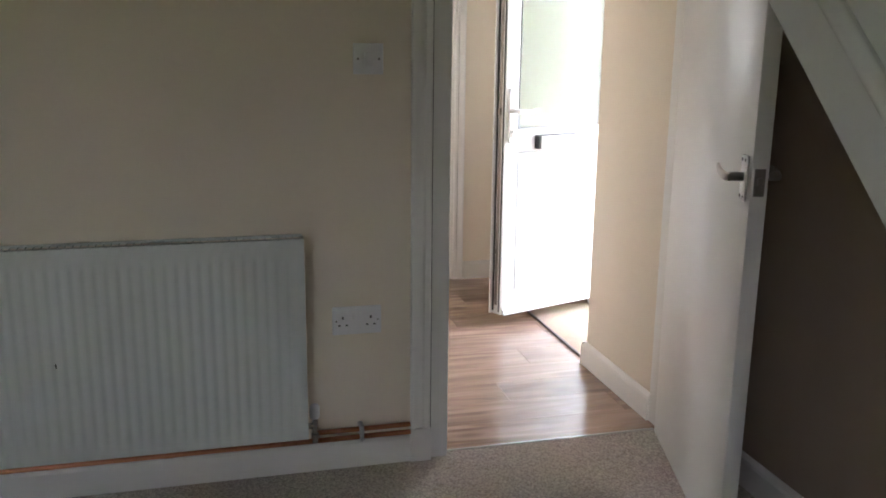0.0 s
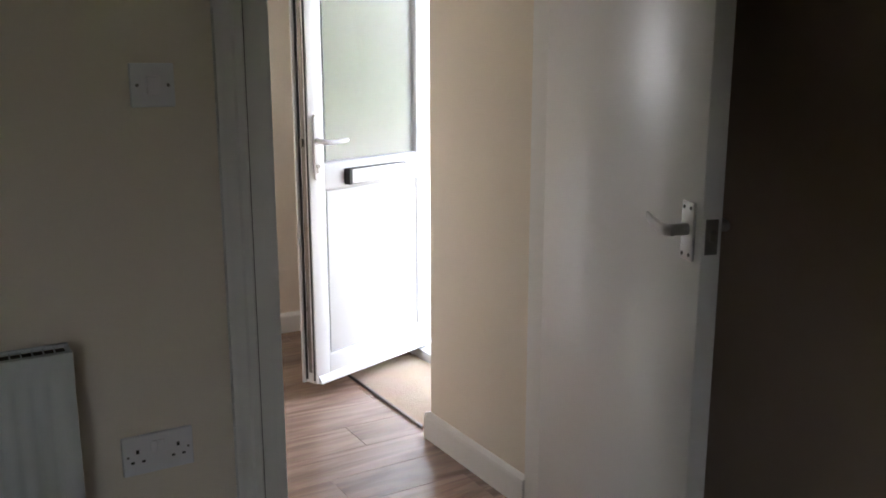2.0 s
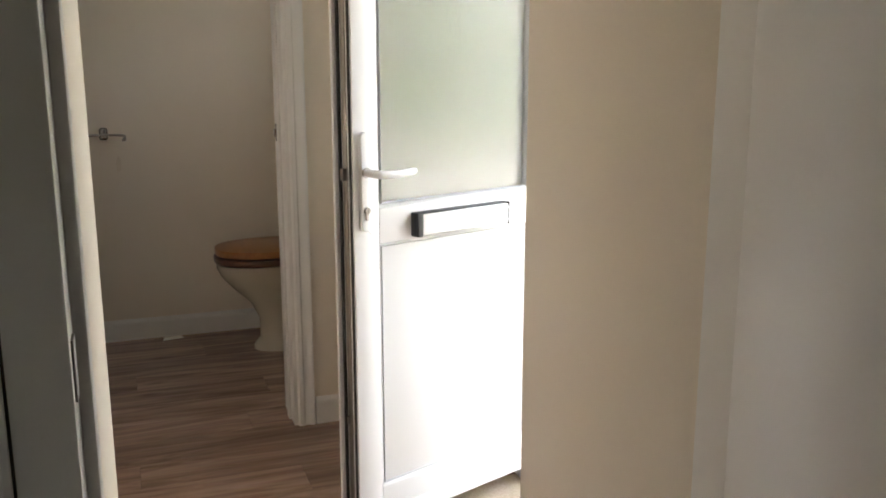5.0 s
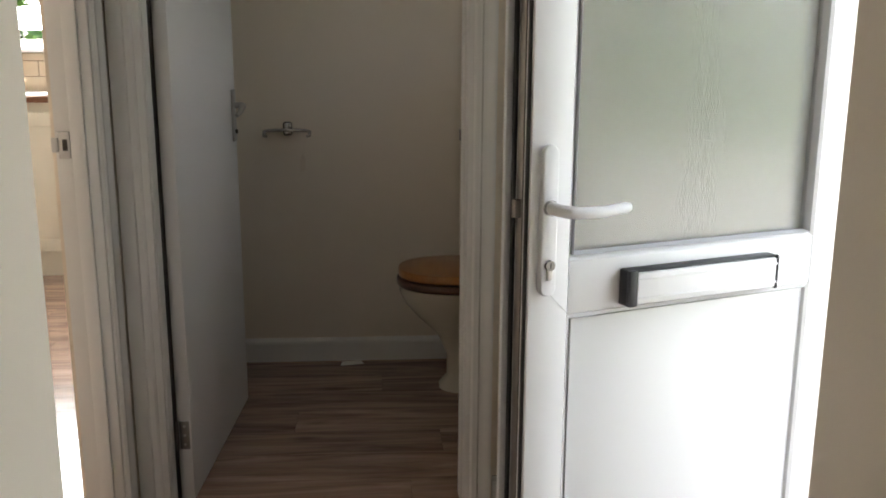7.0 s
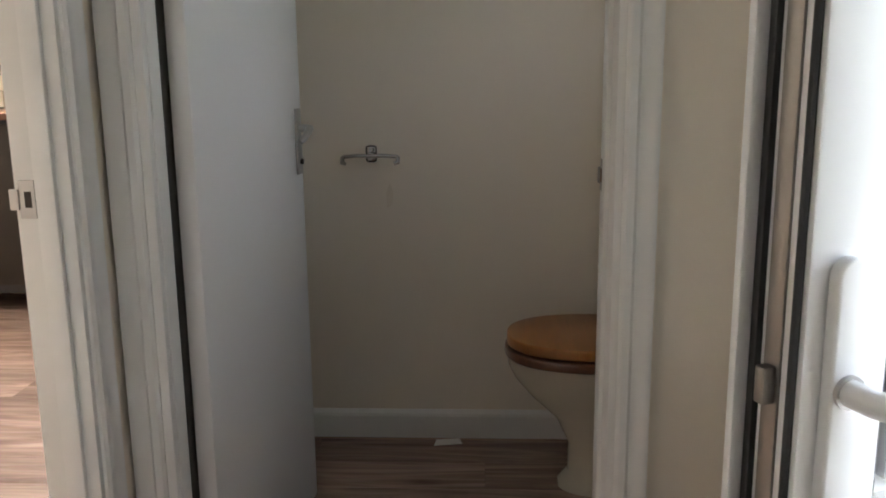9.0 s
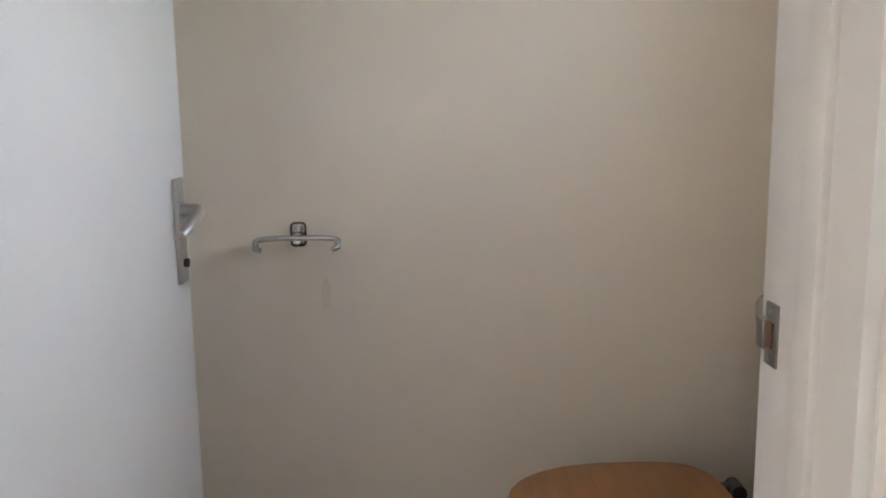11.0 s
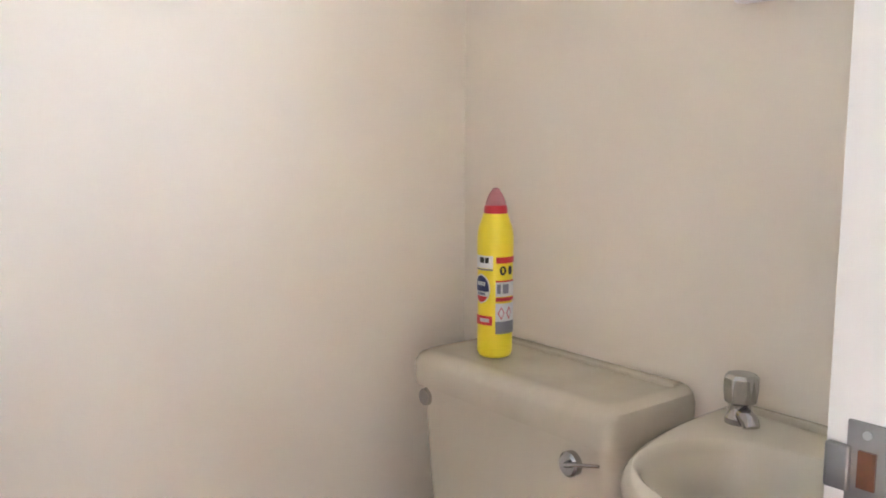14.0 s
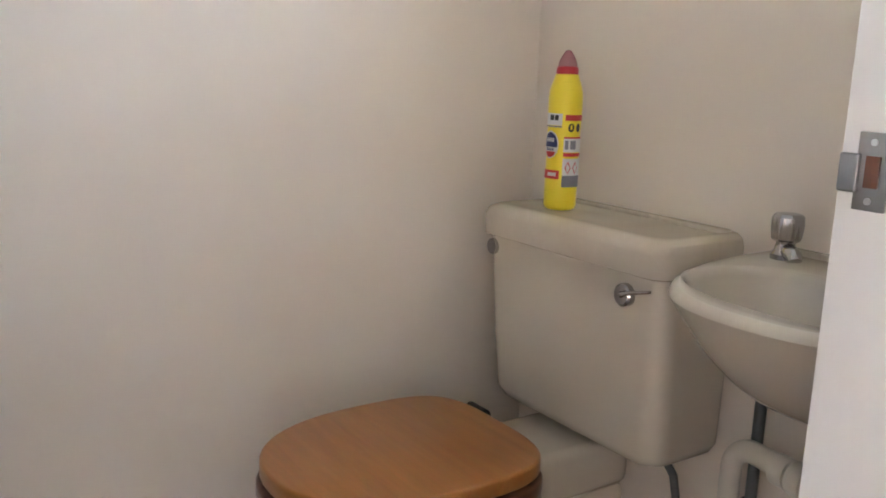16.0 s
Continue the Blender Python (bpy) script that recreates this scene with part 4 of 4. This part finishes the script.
for off in (22, 50):
    bm = bmesh.new()
    cz, ca = 0.090, FACE + off
    pts = [(ca - 11, cz), (ca, cz - 0.013), (ca + 11, cz), (ca, cz + 0.013)]
    ins = [(ca - 8, cz), (ca, cz - 0.0095), (ca + 8, cz), (ca, cz + 0.0095)]
    vo = [bm.verts.new((0.0360 * math.cos(radians(a)), 0.0360 * math.sin(radians(a)), z)) for a, z in pts]
    vi = [bm.verts.new((0.0362 * math.cos(radians(a)), 0.0362 * math.sin(radians(a)), z)) for a, z in ins]
    for k in range(4):
        bm.faces.new((vo[k], vo[(k + 1) % 4], vi[(k + 1) % 4], vi[k]))
    part("hazard_diamond", bm, LABELRED, bottle, smooth=False)
label_patch("label_band", FACE - 75, FACE - 6, 0.066, 0.084, LABELRED)
label_patch("label_bars", FACE - 50, FACE - 16, 0.072, 0.079, LABELWHITE, 0.0358)

# basin
BX, BY = 1.33, 2.675


def basin_ring(z, ax, by, back=0.0, n=26, p=2.45):
    pts = []
    for k in range(n + 1):
        t = math.pi * k / n
        c, s = math.cos(t), math.sin(t)
        pts.append((BX - back - (ax - back) * abs(s) ** (2 / p), BY + by * math.copysign(abs(c) ** (2 / p), c), z))
    return pts


basin = thing("wash_basin", "champagne ceramic wall hung basin with chrome tap", "basin", Matrix.Diagonal((1, 1, 1.11, 1)))
rings = []
for i in range(13):
    f = i / 12
    rings.append(basin_ring(0.612 + 0.166 * f ** 1.7, 0.16 + 0.278 * f ** 0.75, 0.09 + 0.167 * f ** 0.75))
rings += [basin_ring(0.783, 0.437, 0.256), basin_ring(0.788, 0.432, 0.252), basin_ring(0.790, 0.422, 0.246)]
bm = loft(rings, cap=False, closed=True)
part("basin_shell", bm, CERAMIC, basin, "rounded ceramic shell")
N = 56
CXB = BX - 0.240


def rim_point(t, ax, by, z):
    """Where a bearing from the bowl's middle meets the basin's outline."""
    c, q = math.cos(t), math.sin(t)
    lo, hi = 0.0, 0.6
    for _ in range(40):
        r = (lo + hi) / 2
        x, y = CXB + r * c, r * q
        inside = x < BX and (abs(BX - x) / ax) ** 2.45 + (abs(y) / by) ** 2.45 < 1
        lo, hi = (r, hi) if inside else (lo, r)
    return (CXB + lo * c, BY + lo * q, z)


bowl = [[rim_point(2 * math.pi * k / N, 0.422, 0.246, 0.790) for k in range(N)]]
for z, ax, by in ((0.7905, 0.150, 0.212), (0.787, 0.143, 0.206), (0.776, 0.138, 0.201), (0.742, 0.131, 0.190), (0.712, 0.114, 0.166), (0.690, 0.086, 0.125), (0.681, 0.052, 0.075), (0.679, 0.022, 0.025)):
    bowl.append([(CXB + ax * math.copysign(abs(math.cos(2 * math.pi * k / N)) ** 0.9, math.cos(2 * math.pi * k / N)), BY + by * math.copysign(abs(math.sin(2 * math.pi * k / N)) ** 0.9, math.sin(2 * math.pi * k / N)), z) for k in range(N)])
bm = bmesh.new()
vr = [[bm.verts.new(p) for p in r] for r in bowl]
for a, b in zip(vr, vr[1:]):
    for k in range(N):
        bm.faces.new((a[k], a[(k + 1) % N], b[(k + 1) % N], b[k]))
bm.faces.new(vr[-1])
part("basin_bowl", bm, CERAMIC, basin, "shallow ceramic bowl and tap deck")
part("upstand", box(1.318, 1.332, BY - 0.245, BY + 0.245, 0.786, 0.800, 0.004), CERAMIC, basin)
TX, TYY = 1.270, 2.866
tap = part("tap", lathe([(0.023, 0.0), (0.023, 0.010), (0.018, 0.016), (0.0155, 0.026), (0.017, 0.032)], 24), CHROME, basin, "chrome pillar tap")
tap.location = (TX, TYY, 0.788)
bm = bmesh.new()
rings = []
for z, r in ((0.030, 0.020), (0.033, 0.0235), (0.050, 0.0255), (0.066, 0.025), (0.071, 0.020), (0.0715, 0.012)):
    rings.append([((r * (1 + (0.05 if k % 4 < 2 else -0.03))) * math.cos(2 * math.pi * k / 32), (r * (1 + (0.05 if k % 4 < 2 else -0.03))) * math.sin(2 * math.pi * k / 32), z) for k in range(32)])
part("tap_head", loft(rings), CHROME, tap, "fluted chrome tap head")
part("tap_spout", tube([(0, 0, 0.014), (-0.010, -0.016, 0.015), (-0.018, -0.030, 0.011), (-0.020, -0.033, 0.005)], [0.013, 0.0135, 0.013, 0.012], 14), CHROME, tap)
trap = thing("waste_pipe", "cream plastic basin waste pipe with screw joints", "pipe", Matrix.Translation((0, -0.045, 0.055)) @ TALL)
part("pipe_run", tube([(1.265, 2.965, -0.051), (1.265, 2.965, 0.40)] + [tuple(p) for p in arc((1.265, 2.925, 0.40), (0, 1, 0), (0, 0, 1), 0.040, 10, 90, 6)] + [(1.25, 2.80, 0.44), (1.235, 2.74, 0.44)], 0.0195, 16), PVC, trap)
part("screw_joint", tube([(1.249, 2.862, 0.44), (1.244, 2.832, 0.44)], 0.0265, 14), PVC, trap, "ribbed screw joint")
part("screw_joint", tube([(1.242, 2.825, 0.44), (1.237, 2.795, 0.44)], 0.028, 14), PVC, trap, "ribbed screw joint")
part("trap_bottle", lathe([(0.012, -0.10), (0.03, -0.095), (0.034, -0.03), (0.036, 0.03), (0.03, 0.045), (0.021, 0.05), (0.02, 0.13)], 20), PVC, trap).location = (1.22, 2.715, 0.44)
supply = thing("supply_pipe", "dark grey water supply pipe under the basin", "pipe")
part("pipe_run", tube([(1.292, 2.892, 0.0), (1.292, 2.892, 0.70)], 0.0105, 12), GREYPIPE, supply)
part("stop_valve", tube([(1.292, 2.892, 0.36), (1.292, 2.892, 0.42)], 0.017, 12), GREYPIPE, supply)
feed = thing("supply_pipe", "dark grey water feed below the cistern", "pipe")
part("pipe_run", tube([(1.28, 3.045, 0.0), (1.28, 3.045, 0.34), (1.28, 3.06, 0.40), (1.28, 3.09, 0.43)], 0.0085, 12), GREYPIPE, feed)
part("feed_nut", tube([(1.28, 3.045, 0.28), (1.28, 3.045, 0.35)], 0.017, 10), GREYPIPE, feed)

# window above the basin
tw = thing("window_3", "small white toilet window with obscured glass above the basin", "window", kind="structure")
for y0, y1, z0, z1 in ((2.47, 2.52, 1.535, 2.10), (2.88, 2.93, 1.535, 2.10), (2.52, 2.88, 1.535, 1.585), (2.52, 2.88, 2.05, 2.10)):
    part("window_frame", box(1.43, 1.48, y0, y1, z0, z1, 0.004), UPVC, tw)
p = part("pane", box(1.452, 1.457, 2.52, 2.88, 1.585, 2.05), CLEAR, tw, smooth=False)
p.visible_shadow = False
part("window_sill", box(1.305, 1.43, 2.45, 2.935, 1.513, 1.536, 0.005), GLOSS, tw, "white painted window sill")

# toilet roll holder
RX, RY, RZ = 0.057, 3.60, 1.021
holder = thing("toilet_roll_holder", "empty chrome toilet roll holder on the wall", "toilet roll holder")
bm = bmesh.new()
add_box(bm, RX - 0.019, RX + 0.019, RY - 0.012, RY, RZ - 0.022, RZ + 0.036, 0.011, 4)
part("wall_boss", bm, CHROME, holder, "rounded chrome boss")
part("boss_arm", tube([(RX, RY - 0.01, RZ + 0.002), (RX, RY - 0.04, RZ + 0.002)], 0.012, 14), CHROME, holder)
part("cross_bar", tube([(RX - 0.087, RY - 0.04, RZ), (RX - 0.05, RY - 0.04, RZ + 0.003), (RX + 0.05, RY - 0.04, RZ + 0.003), (RX + 0.087, RY - 0.04, RZ)], 0.0065, 12), CHROME, holder)
for s in (-1, 1):
    part("end_hook", tube([(RX + s * 0.085, RY - 0.04, RZ + 0.001), (RX + s * 0.094, RY - 0.043, RZ - 0.004), (RX + s * 0.094, RY - 0.055, RZ - 0.018), (RX + s * 0.082, RY - 0.06, RZ - 0.022)], [0.0065, 0.0075, 0.0075, 0.006], 12), CHROME, holder)
scrap = thing("paper_scrap", "small scrap of white paper on the laminate floor", "paper")
bm = slab([(0.262, 3.512), (0.362, 3.53), (0.350, 3.572), (0.268, 3.560)], 0.0015, 0.0035)
part("sheet", bm, PAPER, scrap, smooth=False)

setting("wall_scuff", slab([(0.105, 0.0), (0.125, 0.012), (0.128, 0.060), (0.116, 0.085), (0.104, 0.055)], 0, 0.0006), SCUFF, "faint brown scuff on the toilet wall", "mark").matrix_world = pose(0.0, 3.5995, 0.84, 90, 0, 0)


# ---- kitchen ----
KY = 5.22


def cabinet_unit(x0, x1):
    c = thing("kitchen_base_cabinet", "cream painted kitchen base cabinet with panelled door", "cabinet", group="kitchen units")
    part("body", box(x0, x1, KY + 0.02, 5.85, 0.15, 1.06), CABINET, c, smooth=False)
    part("plinth", box(x0, x1, KY + 0.05, KY + 0.07, 0.0, 0.15), CABINET, c, smooth=False)
    d = part("door", box(x0 + 0.004, x1 - 0.004, KY + 0.004, KY + 0.019, 0.165, 1.0, 0.002), CABINET, c)
    for a, b, z0, z1 in ((x0 + 0.004, x0 + 0.075, 0.165, 1.0), (x1 - 0.075, x1 - 0.004, 0.165, 1.0), (x0 + 0.075, x1 - 0.075, 0.165, 0.24), (x0 + 0.075, x1 - 0.075, 0.925, 1.0)):
        part("rail", box(a, b, KY - 0.006, KY + 0.006, z0, z1, 0.003), CABINET, d)
    part("knob", lathe([(0.006, 0), (0.006, 0.01), (0.014, 0.016), (0.012, 0.024), (0.003, 0.026)], 16), SATIN, d).matrix_world = pose(x0 + 0.045, KY - 0.006, 0.85, 90, 0, 0)
    return c


for x0, x1 in ((-3.28, -2.68), (-2.0, -1.42), (-1.42, -0.84), (-0.84, -0.43)):
    cabinet_unit(x0, x1)
oven = thing("oven", "dark built in oven between the kitchen units", "oven")
part("oven_body", box(-2.66, -2.02, KY + 0.02, 5.85, 0.1, 1.06), RUBBER, oven, smooth=False)
part("oven_front", box(-2.66, -2.02, KY, KY + 0.02, 0.15, 1.04, 0.004), SHADOWGAP, oven)
worktop = thing("worktop", "brown wood effect kitchen worktop", "worktop")
part("top", box(-3.29, -0.43, KY - 0.03, 5.85, 1.062, 1.10, 0.006, 3), WORKTOP, worktop)
sink = thing("sink", "stainless steel sink top set into the worktop", "sink")
part("drainer", box(-1.95, -1.1, KY + 0.06, 5.78, 1.1005, 1.108, 0.003), SATIN, sink)
for i in range(7):
    part("drainer_rib", box(-1.90 + i * 0.05, -1.885 + i * 0.05, KY + 0.12, 5.70, 1.107, 1.112, 0.002), SATIN, sink)
part("tap", tube([(-1.35, 5.70, 1.105), (-1.35, 5.70, 1.28), (-1.35, 5.66, 1.33), (-1.35, 5.58, 1.33), (-1.35, 5.55, 1.30)], 0.012, 12), CHROME, sink)
win = thing("window_2", "white uPVC kitchen window over the sink looking onto greenery", "window", kind="structure")
for x0, x1, z0, z1 in ((-2.2, -2.14, 1.38, 2.2), (-1.06, -1.0, 1.38, 2.2), (-2.14, -1.06, 1.38, 1.44), (-2.14, -1.06, 2.14, 2.2), (-1.66, -1.60, 1.44, 2.14)):
    part("window_frame", box(x0, x1, 5.97, 6.03, z0, z1, 0.004), UPVC, win)
for x0, x1 in ((-2.14, -1.66), (-1.60, -1.06)):
    p = part("pane", box(x0, x1, 5.995, 6.0, 1.44, 2.14), CLEAR, win, smooth=False)
    p.visible_shadow = False
part("window_sill", box(-2.25, -0.95, 5.80, 5.97, 1.355, 1.381, 0.004), UPVC, win)

# ---- outside ----
setting("ground", box(-60, 60, -60, 60, -0.32, -0.20), SOIL, "lawn and soil around the house", "ground")
# Unseen drive, added to bounce light indoors and reflect in the door glass
setting("bounce_drive", box(1.58, 11.5, -9.0, 5.0, -0.20, -0.08, 0.01), DRIVE, "unseen pale concrete drive added to bounce light into the hall", "drive")


def hedge(name, x0, x1, y0, y1, z1, count, seed, size):
    rnd = random.Random(seed)
    bm = bmesh.new()
    for _ in range(count):
        t = rnd.random()
        z = -0.2 + (z1 + 0.2) * rnd.random() ** 0.8
        wob = 0.25 * math.sin(t * 9) + 0.2 * math.sin(t * 23 + 1)
        c = Vector((x0 + (x1 - x0) * (t if x1 - x0 > y1 - y0 else rnd.random()), y0 + (y1 - y0) * (t if y1 - y0 >= x1 - x0 else rnd.random()), z + wob * z / z1))
        q = Euler((rnd.uniform(-1.2, 1.2), rnd.uniform(-1.2, 1.2), rnd.uniform(0, 6.28)))
        s = size * rnd.uniform(0.6, 1.4)
        pts = [Vector((-s, 0, 0)), Vector((0, -s * 0.45, s * 0.1)), Vector((s, 0, 0)), Vector((0, s * 0.45, s * 0.1))]
        for p in pts:
            p.rotate(q)
        bm.faces.new([bm.verts.new(c + p) for p in pts])
    return tagged(link_mesh(name, bm, LEAF), "dense green garden hedge", "hedge", kind="stuff")


hedge("garden_hedge", -6.0, 3.0, 8.3, 9.6, 3.2, 9000, 3, 0.10)
hedge("front_hedge", 12.0, 13.4, -14.0, -3.3, 3.4, 7000, 5, 0.16)
hedge("side_hedge", 12.0, 13.4, -1.7, 7.0, 3.4, 7000, 8, 0.16)

# ---- kitchen wall tiles ----
wall_n = bpy.data.objects["wall_kitchen_north"]
grout = part("tile_bed", box(-3.28, -0.44, 5.845, 5.8505, 1.10, 1.354), GROUT, wall_n, "brown grout bed", smooth=False)
tile_mesh = bpy.data.meshes.new("tile")
bm = box(0, 0.196, -0.006, 0.0, 0, 0.096, 0.002, 1)
bm.to_mesh(tile_mesh)
bm.free()
tile_mesh.materials.append(TILE)
for row in range(3):
    for col in range(14):
        z = 1.104 + row * 0.1
        if z + 0.096 > 1.41 or (row == 2 and z > 1.31):
            continue
        ob = new("tile", tile_mesh)
        ob.parent = wall_n
        ob.location = (-3.27 + col * 0.2 + (0.1 if row % 2 else 0.0), 5.845, z)
        if row == 2:
            ob.scale = (1, 1, 0.48)

# ---- laminate planks ----
floor = setting("floor", box(-3.3, 1.33, 0.031, 5.9, -0.06, -0.011), SHADOWGAP, "brown oak laminate plank floor of hall, toilet and kitchen", "floor")
PW, PL = 0.186, 1.21
plank = bpy.data.meshes.new("plank")
bm = box(0, PL - 0.0007, 0, PW - 0.0007, -0.011, 0.0, 0.0005, 1)
bm.to_mesh(plank)
bm.free()
plank.materials.append(LAMINATE)
rnd = random.Random(11)
for j in range(39):
    y = 0.034 + j * PW
    off = (0.0, 0.43, 0.80, 0.21, 0.62)[j % 5] + rnd.uniform(-0.05, 0.05)
    for i in range(5):
        x = -3.9 - off + i * PL + 0.35
        if y + PW > 5.98 or x > 1.33:
            continue
        ob = new("plank", plank)
        ob.parent = floor
        ob.location = (x, y, 0)
